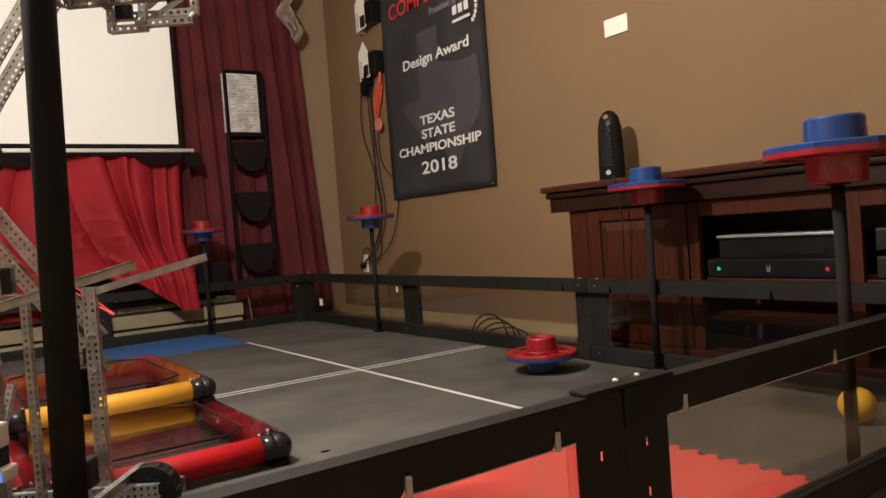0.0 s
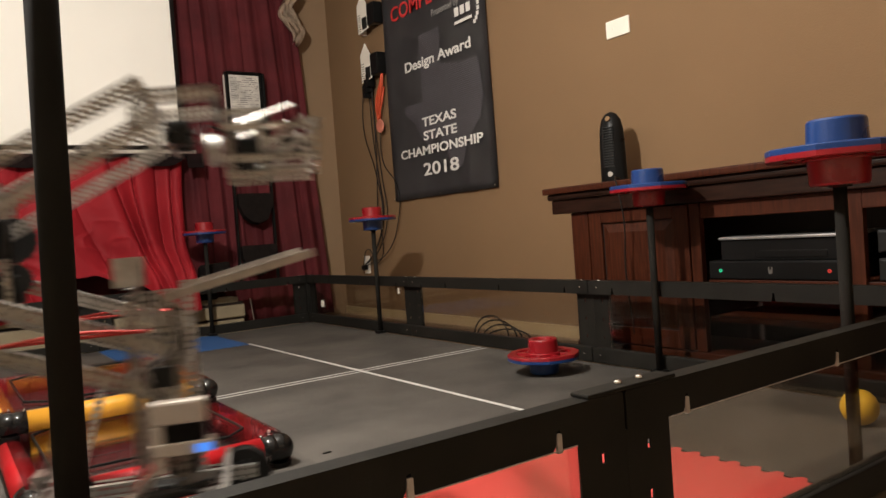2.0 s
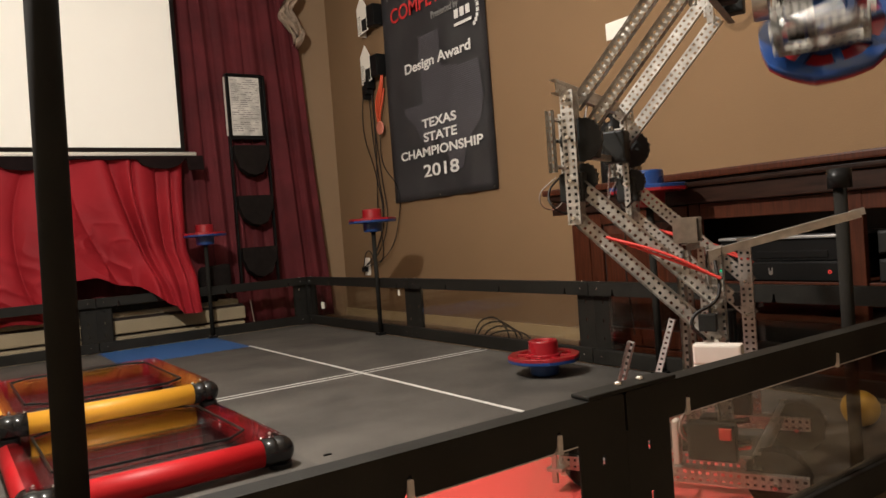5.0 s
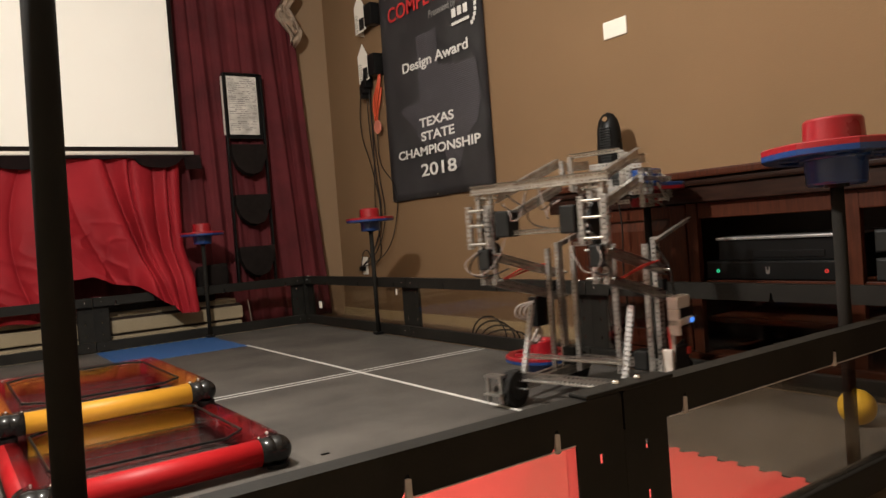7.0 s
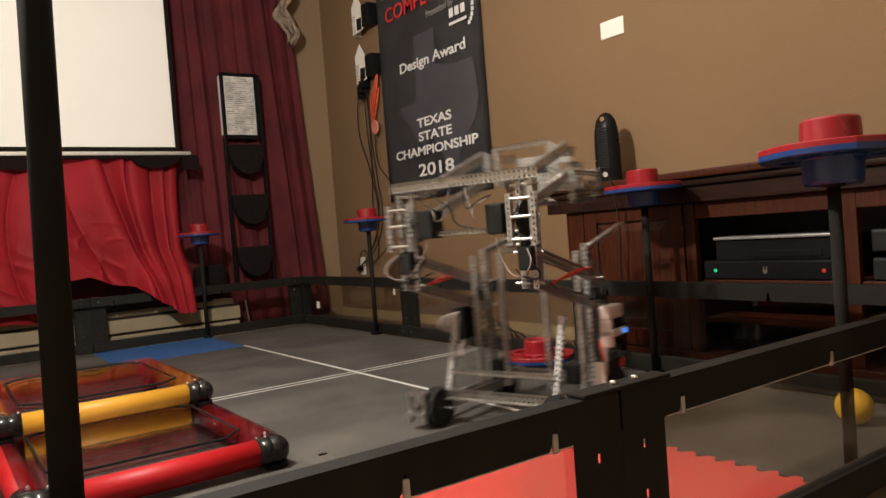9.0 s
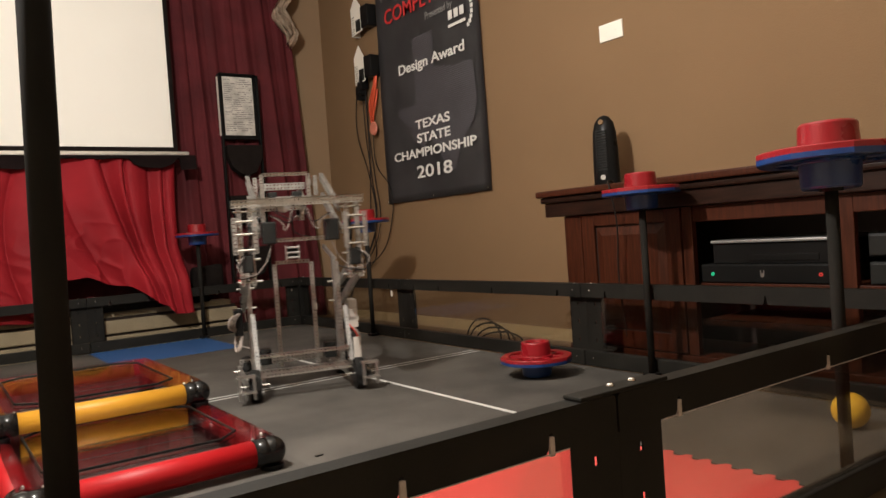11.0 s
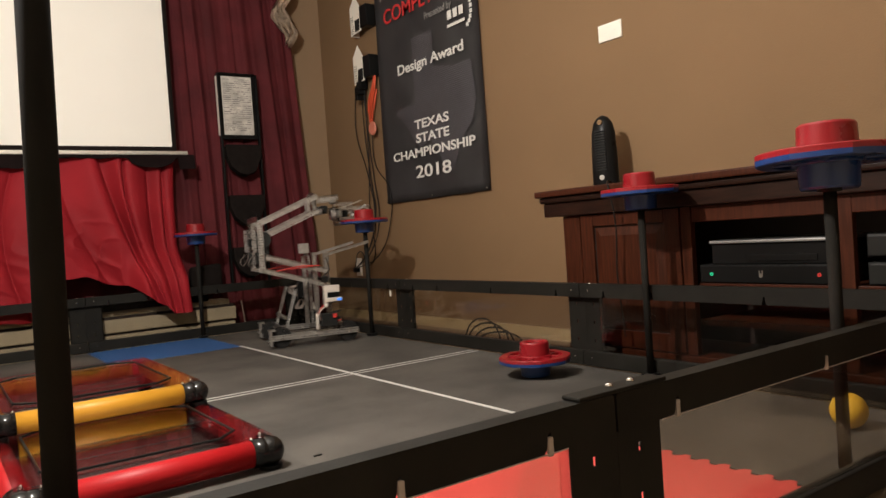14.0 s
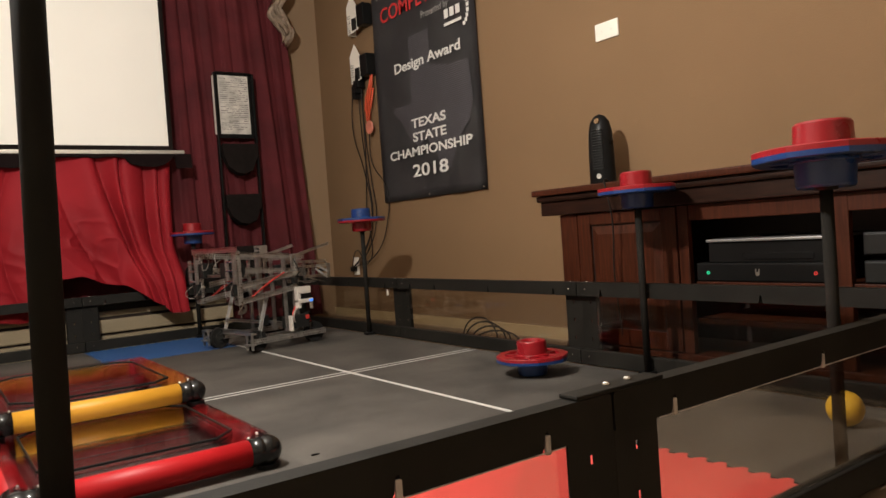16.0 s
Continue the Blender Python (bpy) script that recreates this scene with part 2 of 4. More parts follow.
def tile_mesh(material, toothed):
    bm = bmesh.new()
    teeth, amp = 13, 0.010
    edge = [(0.0, 0.0)]
    if toothed:
        for i in range(teeth * 2):
            u0, s, g = i / (teeth * 2), (amp if i % 2 == 0 else -amp), 0.005
            edge += [(u0 * TS + g, s), ((u0 + 1 / (teeth * 2)) * TS - g, s)]
    h = 0.0006 if toothed else 0.0
    pts = [(u, v) for u, v in edge] + [(TS + v, u) for u, v in edge] + [(TS - u, TS + v) for u, v in edge] + [(v, TS - u) for u, v in edge]
    top = [bm.verts.new((u, v, h)) for u, v in pts]
    bot = [bm.verts.new((u, v, -0.015)) for u, v in pts]
    bm.faces.new(top)
    n = len(pts)
    for i in range(n):
        bm.faces.new((top[i], bot[i], bot[(i + 1) % n], top[(i + 1) % n]))
    return finish(bm, material)


field = thing("field_floor", "grey interlocking foam tiles with one red and one blue tile", "foam flooring", kind="structure")
for k in ("foam", "foam_red", "foam_blue"):
    per_piece(M[k])
tiles = {k: tile_mesh(M[k], k != "foam") for k in ("foam", "foam_red", "foam_blue")}
for i in range(6):
    for j in range(6):
        k = "foam_red" if (i, j) == (1, 0) else "foam_blue" if (i, j) == (1, 5) else "foam"
        o = new("foam_tile", tiles[k])
        o.parent = field
        o.matrix_basis = pose(-(i + 1) * TS, -3.606 + j * TS - 0.003, 0)
        if k != "foam":
            o["label"] = "red foam tile" if k == "foam_red" else "blue foam tile"
for a, b, c, d in ((-1.24, -0.012, -1.767, -1.759), (-1.24, -0.008, -1.805, -1.797)):
    tagged(part("tape_line", B(a, b, c, d, 0.0005, 0.0015), M["tape"]), "thin white tape line on the foam tiles", "tape line", "tape lines on the field")
tagged(part("tape_line", B(-0.6035, -0.5905, -2.92, -0.585, 0.0005, 0.0022), M["tape"]), "long white tape line on the foam tiles", "tape line", "tape lines on the field")
tagged(part("scrap", B(-1.165, -1.145, -2.66, -2.652, 0.0005, 0.003, 0.001), M["plastic"]), "small dark scrap of plastic on the foam tile", "scrap")

# ---- perimeter walls ----
ZT, ZR, ZB = 0.292, 0.244, 0.055


def wall_panel(m):
    """A 1.2 m wide panel: its inner face lies on local y = 0, its outer face at 0.028."""
    p = thing("field_wall_panel", "black metal field wall panel with clear polycarbonate pane", "field wall", "panels round the field", m=m)
    part("bottom_rail", B(0.002, 1.198, 0, 0.028, 0.003, ZB, 0.003), M["black"], p)
    # each stile is pierced by three narrow slots
    for x0, x1, xs in ((0.0002, 0.081, 0.041), (1.119, 1.1998, 1.159)):
        bm = bmesh.new()
        box(bm, x0, xs - 0.003, 0.0245, 0.0272, ZB, ZR)
        box(bm, xs + 0.003, x1, 0.0245, 0.0272, ZB, ZR)
        low = ZB
        for zc in (0.090, 0.154, 0.218):
            box(bm, xs - 0.003, xs + 0.003, 0.0245, 0.0272, low, zc - 0.006)
            low = zc + 0.006
        box(bm, xs - 0.003, xs + 0.003, 0.0245, 0.0272, low, ZR)
        part("stile", bm, M["black"], p)
    # the top rail has narrow notches along its lower edge
    bm = bmesh.new()
    edge = [(0.002, ZT - 0.003), (0.002, ZR)]
    for x in (0.112, 0.314, 0.70, 1.081):
        edge += [(x - 0.007, ZR), (x - 0.004, ZR + 0.010), (x - 0.002, ZR + 0.024), (x + 0.003, ZR + 0.022), (x + 0.005, ZR + 0.006), (x + 0.010, ZR)]
    edge += [(1.198, ZR), (1.198, ZT - 0.003), (1.195, ZT), (0.005, ZT)]
    fa = [bm.verts.new((x, 0, z)) for x, z in edge]
    fb = [bm.verts.new((x, 0.028, z)) for x, z in edge]
    bm.faces.new(fa)
    bm.faces.new(fb[::-1])
    for k in range(len(edge)):
        bm.faces.new((fa[k], fb[k], fb[(k + 1) % len(edge)], fa[(k + 1) % len(edge)]))
    part("top_rail", bm, M["black"], p)
    for x in (0.112, 0.314, 0.70, 1.081):
        part("pane_tab", B(x - 0.005, x + 0.003, 0.024, 0.0287, ZR - 0.004, ZR + 0.019, 0.0018), M["edge"], p, "pale tab in the notch")
    pn = part("pane", B(0.074, 1.126, 0.017, 0.021, ZB + 0.001, ZR - 0.001), M["pane"], p, "clear polycarbonate pane")
    pn.visible_shadow = False
    part("pane_edge", B(0.085, 1.115, 0.0283, 0.0296, ZR - 0.0006, ZR + 0.0005), M["edge"], p, "pale edge strip under the rail")
    for x in (0.04, 1.16):
        for z in (0.031, 0.268):
            for yy in ((0, 0.028) if z < 0.1 else (0,)):
                part("bolt", ballmesh(bmesh.new(), (x, yy, z), 0.0030, 8, 6, (1, 0.7, 1)), M["bolt"], p, "zinc bolt")
        part("bolt", ballmesh(bmesh.new(), (x, 0.014, ZT), 0.0045, 8, 6, (1, 1, 0.7)), M["bolt"], p, "zinc bolt")
    return p


for i in range(3):
    wall_panel(pose(0, -1.2 * i, 0, 0, 0, -90))                   # east side
    wall_panel(pose(-1.2 * (i + 1), 0, 0, 0, 0, 0))                 # north side
    wall_panel(pose(-1.2 * i, -3.608, 0, 0, 0, 180))                  # south side
    wall_panel(pose(-3.608, -3.6 + 1.2 * i, 0, 0, 0, 90))         # west side
for x, y in ((0.0, 0.0), (0.0, -3.636), (-3.636, 0.0), (-3.636, -3.636)):
    tagged(part("corner_post", B(x, x + 0.028, y, y + 0.028, 0.001, ZT, 0.003), M["black"]), "black metal corner post of the field wall", "corner post", "corner posts of the field")
hinge = bmesh.new()
box(hinge, -1.262, -1.102, -3.637, -3.606, ZT + 0.0005, ZT + 0.006, 0.002)
hp = tagged(part("joint_plate", hinge, M["black"]), "black steel joint plate on the field wall rail", "joint plate")
for x in (-1.192, -1.152):
    part("bolt", ballmesh(bmesh.new(), (x, -3.619, ZT + 0.007), 0.0055, 10, 6, (1, 1, 0.7)), M["bolt"], hp, "shiny zinc bolt")
for lab, (x, y0, y1, z0, z1) in (("small white sticker on the clear pane", (-0.002, -0.16, -0.20, 0.10, 0.14)), ("small white label on the clear pane", (-0.002, -1.07, -1.085, 0.205, 0.235))):
    tagged(part("sticker", B(x + 0.017, x + 0.0185, y1, y0, z0, z1), M["white"]), lab, "sticker")


# ---- posts and caps ----
def post(x, y, h, lab, r=0.0112):
    p = thing("field_post", lab, "post", "posts along the field wall", m=pose(x, y, 0))
    part("pole", T((0, 0, 0.012), (0, 0, h), r, 20), M["blackpipe"], p, smooth=True)
    part("foot", B(-0.022, 0.022, -0.022, 0.022, 0.0005, 0.014, 0.003), M["plastic"], p)
    part("collar", T((0, 0, h - 0.035), (0, 0, h - 0.001), 0.02, 20), M["plastic"], p, smooth=True)
    return p


P2, P3, P4, P1 = (-0.018, -0.925), (-0.018, -2.71), (-0.566, -3.588), (-0.606, -0.018)
for q in (P1, P2, P3, P4):
    post(*q, 0.565, "black plastic post holding a two-sided cap")
tall = post(-1.8115, -3.588, 0.86, "tall black plastic post at the middle of the field wall", 0.013)
tall.matrix_basis = pose(-1.8115, -3.588, 0.0, 0, 1.15, 0)
CAPZ = 0.592


def cap_half(side, material, parent):
    """One coloured half: spoked eight-sided flange and a hollow hub."""
    bm = bmesh.new()
    n, ro, ri = 48, 0.122, 0.094
    th = 0.011

    def rad(i, r):
        a = (2 * math.pi * i / n) % (math.pi / 4) - math.pi / 8
        return r * (0.6 + 0.4 * math.cos(math.pi / 8) / math.cos(a))

    for r0, r1, z0, z1 in ((ro, ri, 0.0, th), (0.060, 0.0485, 0.0, th + 0.003)):
        rings = []
        for r, z in ((r0, z0), (r0, z1 - 0.002), (r0 - 0.002, z1), (r1, z1), (r1, z0)):
            rings.append([bm.verts.new((rad(i, r) * math.cos(2 * math.pi * i / n), rad(i, r) * math.sin(2 * math.pi * i / n), z * side)) for i in range(n)])
        for a, b in zip(rings, rings[1:]):
            for i in range(n):
                bm.faces.new((a[i], a[(i + 1) % n], b[(i + 1) % n], b[i]))
    part("flange", bm, material, parent, smooth=False)
    for k in range(8):
        a = k * math.pi / 4 + math.pi / 8
        m = Matrix.Rotation(a, 4, "Z")
        sb = B(0.056, 0.097, -0.008, 0.008, 0.0 if side > 0 else -th + 0.001, th - 0.001 if side > 0 else 0.0, 0.002)
        bmesh.ops.transform(sb, matrix=m, verts=sb.verts)
        part("spoke", sb, material, parent)
    hb = lathe(bmesh.new(), [(r, z * side) for r, z in ((0.052, 0.0), (0.051, 0.010), (0.049, 0.054), (0.046, 0.058), (0.036, 0.058), (0.033, 0.055), (0.031, 0.048), (0.0, 0.048))], 96)
    part("hub", hb, material, parent, smooth=False)
    wb = lathe(bmesh.new(), [(0.0, 0.002 * side), (0.093, 0.002 * side), (0.093, 0.0), (0.0, 0.0)], 32)
    if side > 0:
        part("web", wb, M["capred"], parent)


def cap(x, y, z, flip, lab):
    c = thing("two_sided_cap", lab, "cap", "caps on the posts and floor", m=pose(x, y, z, 180 if flip else 0, 0, 12))
    cap_half(1, M["capred"], c)
    cap_half(-1, M["capblue"], c)
    return c


cap_a = cap(*P1, CAPZ, False, "red and blue plastic cap, red side up on a post")
cap_b = cap(*P2, CAPZ, False, "red and blue plastic cap that the robot turns over")
cap_c = cap(*P3, CAPZ, True, "red and blue plastic cap that the robot turns over")
cap_d = cap(*P4, CAPZ, True, "red and blue plastic cap that the robot turns over")
cap_e = cap(-0.215, -2.385, 0.0588, False, "red and blue plastic cap lying on the grey floor")
yb = tagged(part("yellow_ball", ballmesh(bmesh.new(), (0, 0, 0), 0.040, 28, 18), M["ball"], None, "", pose(-0.20, -3.415, 0.0405), True), "yellow foam ball lying on the grey tiles", "ball")


# ---- platforms ----
def platform(name, lab, x0, x1, y0, y1, z, material, r):
    p = thing(name, lab, "platform")
    k = 0.036
    for a, b in (((x0 + k, y0), (x1 - k, y0)), ((x0 + k, y1), (x1 - k, y1)), ((x0, y0 + k), (x0, y1 - k)), ((x1, y0 + k), (x1, y1 - k))):
        part("pipe", T((*a, z), (*b, z), r, 28), material, p, smooth=True)
    for x in (x0, x1):
        for y in (y0, y1):
            bm = bmesh.new()
            ballmesh(bm, (x, y, z), r * (1.13 if y == y0 else 1.03), 20, 14)
            sx, sy = (1 if x == x0 else -1), (1 if y == y0 else -1)
            tube(bm, (x, y, z), (x + sx * 0.042, y, z), r * (1.06 if y == y0 else 1.02), 20)
            tube(bm, (x, y, z), (x, y + sy * 0.042, z), r * (1.06 if y == y0 else 1.02), 20)
            c = part("corner_joint", bm, M["joint"] if y == y0 else M["piper"], p, "shiny black corner joint" if y == y0 else "red corner joint", smooth=True)
            part("leg", T((x, y, 0.001), (x, y, max(0.003, z - r)), r * 0.9, 20), M["plastic"], p)
            for dx, dy in ((0.02, -0.012), (-0.012, 0.02)):
                part("screw", ballmesh(bmesh.new(), (x + sx * (dx + 0.018), y + sy * (dy + 0.018), z + r * 1.05), 0.004, 8, 6), M["bolt"], c)
    dz = z + r + 0.0065
    part("deck", B(x0 - r * 0.3, x1 + r * 0.3, y0 + r * 0.1, y1 + r * 0.7, dz - 0.005, dz, 0.001), M["deck"], p, "glossy smoke-tinted polycarbonate deck")
    # black gasket bead round the deck
    k, c = 0.046, 0.05
    pts = [(x0 + k + c, y0 + k), (x1 - k - c, y0 + k), (x1 - k, y0 + k + c), (x1 - k, y1 - k - c), (x1 - k - c, y1 - k), (x0 + k + c, y1 - k), (x0 + k, y1 - k - c), (x0 + k, y0 + k + c)]
    bm = bmesh.new()
    for a, b in zip(pts, pts[1:] + pts[:1]):
        tube(bm, (*a, dz + 0.001), (*b, dz + 0.001), 0.0030, 8)
    part("gasket", bm, M["plastic"], p, "black gasket bead")
    # thin dark strips laid on the deck in place of its reflections
    for i in range(3):
        y = y0 + 0.13 + 0.06 * i + 0.02 * (i % 2)
        part("scuff_strip", B(x0 + 0.10 + 0.03 * i, x1 - 0.12 + 0.02 * i, y - 0.0012, y + 0.0012, dz + 0.0002, dz + 0.0008), M["plastic"], p)
    return p


platform("red_platform", "low red pipe platform with glossy tinted deck", -1.765, -1.272, -2.655, -2.09, 0.040, M["piper"], 0.030)
platform("yellow_platform", "yellow pipe platform with glossy tinted deck, taller", -1.765, -1.275, -2.145, -1.52, 0.105, M["pipey"], 0.027)

# ---- east wall things ----
WALLM = Matrix(((0, 0, -1, 0), (-1, 0, 0, 0), (0, 1, 0, 0), (0, 0, 0, 1)))


def on_wall(y, z, off):
    return Matrix.Translation((WX - off, y, z)) @ WALLM


ban = thing("banner", "black vinyl award banner with white lettering hung on the wall", "banner")
bm = bmesh.new()
nx, nz = 16, 30
y0, y1, z0, z1 = -0.415, -1.405, 0.70, 2.05
g = [[bm.verts.new((WX - 0.006 - 0.004 * (1 + math.sin(i * 1.1 + j * 0.15)) - 0.006 * max(0, 3 - j) / 3 * abs(math.sin(i * 0.9)), y0 + (y1 - y0) * i / nx, z0 + (z1 - z0) * j / nz)) for i in range(nx + 1)] for j in range(nz + 1)]
for j in range(nz):
    for i in range(nx):
        bm.faces.new((g[j][i], g[j][i + 1], g[j + 1][i + 1], g[j + 1][i]))
bmesh.ops.solidify(bm, geom=bm.faces[:], thickness=0.0015)
part("sheet", bm, M["banner"], ban, smooth=True)
OFF = 0.021
for txt, h, yy, zz, w, k in (("Design Award", 0.078, -0.643, 1.424, 0.631, "print_white"), ("TEXAS", 0.069, -0.78, 1.094, 0.328, "print_white"),
                             ("STATE", 0.069, -0.787, 1.017, 0.318, "print_white"), ("CHAMPIONSHIP", 0.069, -0.533, 0.938, 0.791, "print_white"),
                             ("2018", 0.096, -0.762, 0.822, 0.34, "print_white"), ("COMPETITION", 0.118, -0.528, 1.744, 0.86, "print_red"), ("Presented by", 0.055, -0.945, 1.665, 0.25, "print_dim")):
    words(txt, h, on_wall(yy, zz, OFF), M[k], ban, w, 0.0014 if h > 0.06 else 0.0006)
bm = bmesh.new()
for k in range(8):
    yy = -0.50 - 0.11 * k
    box(bm, WX - 0.0215, WX - 0.0205, yy - 0.012, yy, 1.885, 1.985)
    box(bm, WX - 0.0215, WX - 0.0205, yy - 0.070, yy - 0.058, 1.885, 1.985)
    box(bm, WX - 0.0215, WX - 0.0205, yy - 0.058, yy - 0.012, 1.930, 1.942)
part("upper_line", bm, M["print_dim"], ban, "row of thin grey bars")
# grey dotted emblem: rows of fine bars that together make its outline
OUTLINE = [(-0.80, 1.60), (-1.0, 1.60), (-1.0, 1.40), (-1.15, 1.37), (-1.33, 1.36), (-1.35, 1.16), (-1.31, 1.06), (-1.20, 0.97), (-1.13, 0.83), (-1.06, 0.82), (-0.99, 0.95), (-0.92, 1.02), (-0.83, 0.98), (-0.76, 1.03), (-0.70, 1.12), (-0.60, 1.20), (-0.61, 1.225), (-0.80, 1.225)]


def spans(z):
    xs = []
    for (ya, za), (yb_, zb_) in zip(OUTLINE, OUTLINE[1:] + OUTLINE[:1]):
        if (za > z) != (zb_ > z):
            xs.append(ya + (yb_ - ya) * (z - za) / (zb_ - za))
    xs.sort()
    return list(zip(xs[::2], xs[1::2]))


bm = bmesh.new()
z = 0.825
while z < 1.6:
    for a, b in spans(z):
        box(bm, WX - 0.0195, WX - 0.019, a, b, z, z + 0.0055)
    z += 0.0105
tagged(part("emblem", bm, M["print_grey"], ban, "grey striped emblem"), kind="stuff")
bm = bmesh.new()
for k in range(9):
    a = -1.2 + k * 0.32
    box(bm, WX - 0.0215, WX - 0.020, -1.30 - 0.055 * math.cos(a) - 0.010, -1.30 - 0.055 * math.cos(a) + 0.010, 1.62 + 0.085 * math.sin(a) - 0.010, 1.62 + 0.085 * math.sin(a) + 0.010)
for k in range(3):
    box(bm, WX - 0.0215, WX - 0.020, -1.19 - k * 0.05, -1.155 - k * 0.05, 1.605, 1.65)
box(bm, WX - 0.0215, WX - 0.020, -1.30, -1.15, 1.565, 1.58)
part("mark", bm, M["print_white"], ban, "white gear-shaped mark")
for yy in (-0.43, -0.91, -1.39):
    part("eyelet", ballmesh(bmesh.new(), (WX - 0.021, yy, 0.712), 0.005, 8, 6), M["bolt"], ban)

wp = thing("wall_plate", "blank white wall plate on the brown wall", "wall plate")
part("cover", B(WX - 0.007, WX, -2.285, -2.164, 1.234, 1.304, 0.003), M["white"], wp)
for yy in (-2.20, -2.25):
    part("screw", ballmesh(bmesh.new(), (WX - 0.007, yy, 1.269), 0.003, 8, 6), M["white"], wp)
op = thing("wall_outlet", "white wall outlet with black plugs", "outlet")
part("cover", B(WX - 0.007, WX, -0.02, 0.05, 0.26, 0.375, 0.003), M["white"], op)
part("plug", B(WX - 0.04, WX - 0.0075, 0.0, 0.035, 0.285, 0.315, 0.004), M["plastic"], op)

for zb, lab in ((1.757, "white perforated metal charger bracket, upper, on the wall"), (1.455, "white perforated metal charger bracket, lower, on the wall")):
    ch = thing("charger_bracket", lab, "charger", "chargers on the wall")
    bm = bmesh.new()
    oy = -0.196
    pts = [(oy, zb), (oy - 0.13, zb + 0.01), (oy - 0.13, zb + 0.15), (oy - 0.065, zb + 0.235), (oy, zb + 0.17)]
    fa = [bm.verts.new((WX - 0.060, a, b)) for a, b in pts]
    fb = [bm.verts.new((WX - 0.058, a, b)) for a, b in pts]
    bm.faces.new(fa)
    bm.faces.new(fb)
    for a in range(5):
        bm.faces.new((fa[a], fa[(a + 1) % 5], fb[(a + 1) % 5], fb[a]))
    box(bm, WX - 0.058, WX - 0.001, oy - 0.002, oy, zb, zb + 0.17)
    part("bracket", bm, M["white"], ch)
    part("charger", B(WX - 0.070, WX - 0.005, oy - 0.215, oy - 0.132, zb + 0.02, zb + 0.15, 0.006), M["plastic"], ch, "black charger block")
    part("face", B(WX - 0.065, WX - 0.0605, oy - 0.115, oy - 0.060, zb + 0.015, zb + 0.085, 0.002), M["motor"], ch)
    bm = bmesh.new()
    for i in range(8):
        for j in range(3):
            box(bm, WX - 0.0612, WX - 0.0602, oy - 0.012 - j * 0.013, oy - 0.006 - j * 0.013, zb + 0.01 + i * 0.014, zb + 0.016 + i * 0.014)
    part("slots", bm, M["plastic"], ch)
part_plug = thing("hanging_plugs", "black adapter plugs hanging on their cables", "adapter")
for i in range(3):
    part("adapter", B(WX - 0.07, WX - 0.02, -0.235 - i * 0.026, -0.205 - i * 0.026, 1.36 + 0.03 * i, 1.44 + 0.03 * i, 0.005), M["plastic"], part_plug)
for i, (ys, zs, ye, ze) in enumerate(((-0.16, 1.47, -0.26, 0.62), (-0.22, 1.40, -0.27, 0.62), (-0.26, 1.42, -0.31, 0.60), (-0.32, 1.15, -0.44, 0.58), (-0.25, 1.45, -0.16, 0.33))):
    tagged(cable("cable", [(WX - 0.03, ys, zs), (WX - 0.02, ys + (0.06 if i == 0 else 0.01), (zs * 2 + ze) / 3), (WX - 0.02, (ys + ye) / 2 - (0.09 if i == 3 else 0.0), (zs + 2 * ze) / 3), (WX - 0.02, ye, ze), (WX - 0.03, ye + 0.10, 0.42), (WX - 0.03, 0.03, 0.30)], 0.0032, M["wire"]),
           "thin black cable hanging down the wall", "cable", "cables on the wall")
for i in range(3):
    tagged(cable("orange_cord", [(WX - 0.02, -0.375 - 0.012 * i, 1.57), (WX - 0.035, -0.405 + 0.01 * i, 1.45), (WX - 0.03, -0.335 + 0.02 * i, 1.30), (WX - 0.02, -0.295, 1.21 + 0.02 * i), (WX - 0.03, -0.345, 1.27), (WX - 0.02, -0.39, 1.40)], 0.0055, M["orange"]),
           "orange cord looped on the wall", "cord", "orange cords")
tagged(part("round_tag", lathe(bmesh.new(), [(0.0, 0.006), (0.036, 0.006), (0.042, 0.0), (0.036, -0.006), (0.0, -0.006)], 28), M["medal"], None, "", Matrix.Translation((WX - 0.040, -0.345, 1.168)) @ WALLM), "pink round plastic tag hanging on an orange cord", "tag")
for k in range(4):
    pts = [(0.20 + 0.10 * math.cos(a) * (0.6 + 0.1 * k) * 0.6, -1.57 - k * 0.04 - (0.085 + 0.012 * (k % 2)) * math.cos(a), (0.11 - 0.018 * k) * max(0, math.sin(a)) - 0.012) for a in [math.pi * q / 6 for q in range(7)]]
    tagged(cable("floor_cable", pts, 0.004, M["wire"]), "black cable looped on the carpet by the wall", "cable", "cables on the carpet")

# ---- media console ----
con = thing("media_console", "cherry wood media console with panelled doors and open shelves", "media console")
CX, CE = 0.14, -2.098
part("top", B(0.09, WX - 0.004, -4.75, CE, 0.612, 0.636, 0.006), M["wood"], con)
bm = B(0.105, WX - 0.006, -4.72, CE - 0.010, 0.588, 0.6115, 0.008)
box(bm, 0.118, WX - 0.006, -4.70, CE - 0.022, 0.535, 0.5875, 0.004)
# overhang shade is painted in: same wood, darker colour
part("cornice", bm, M["wood_shaded"], con)
part("side_panel", B(CX + 0.024, WX - 0.006, CE - 0.135, CE - 0.105, 0.05, 0.5345, 0.003), M["wood"], con)
part("side_panel", B(CX, WX - 0.006, -4.68, -4.65, 0.05, 0.5345, 0.003), M["wood"], con)
part("plinth", B(CX - 0.008, WX - 0.006, -4.69, CE - 0.100, FZ + 0.001, 0.0495, 0.004), M["wood"], con)
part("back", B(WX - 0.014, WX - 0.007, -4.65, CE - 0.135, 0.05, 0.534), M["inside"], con)
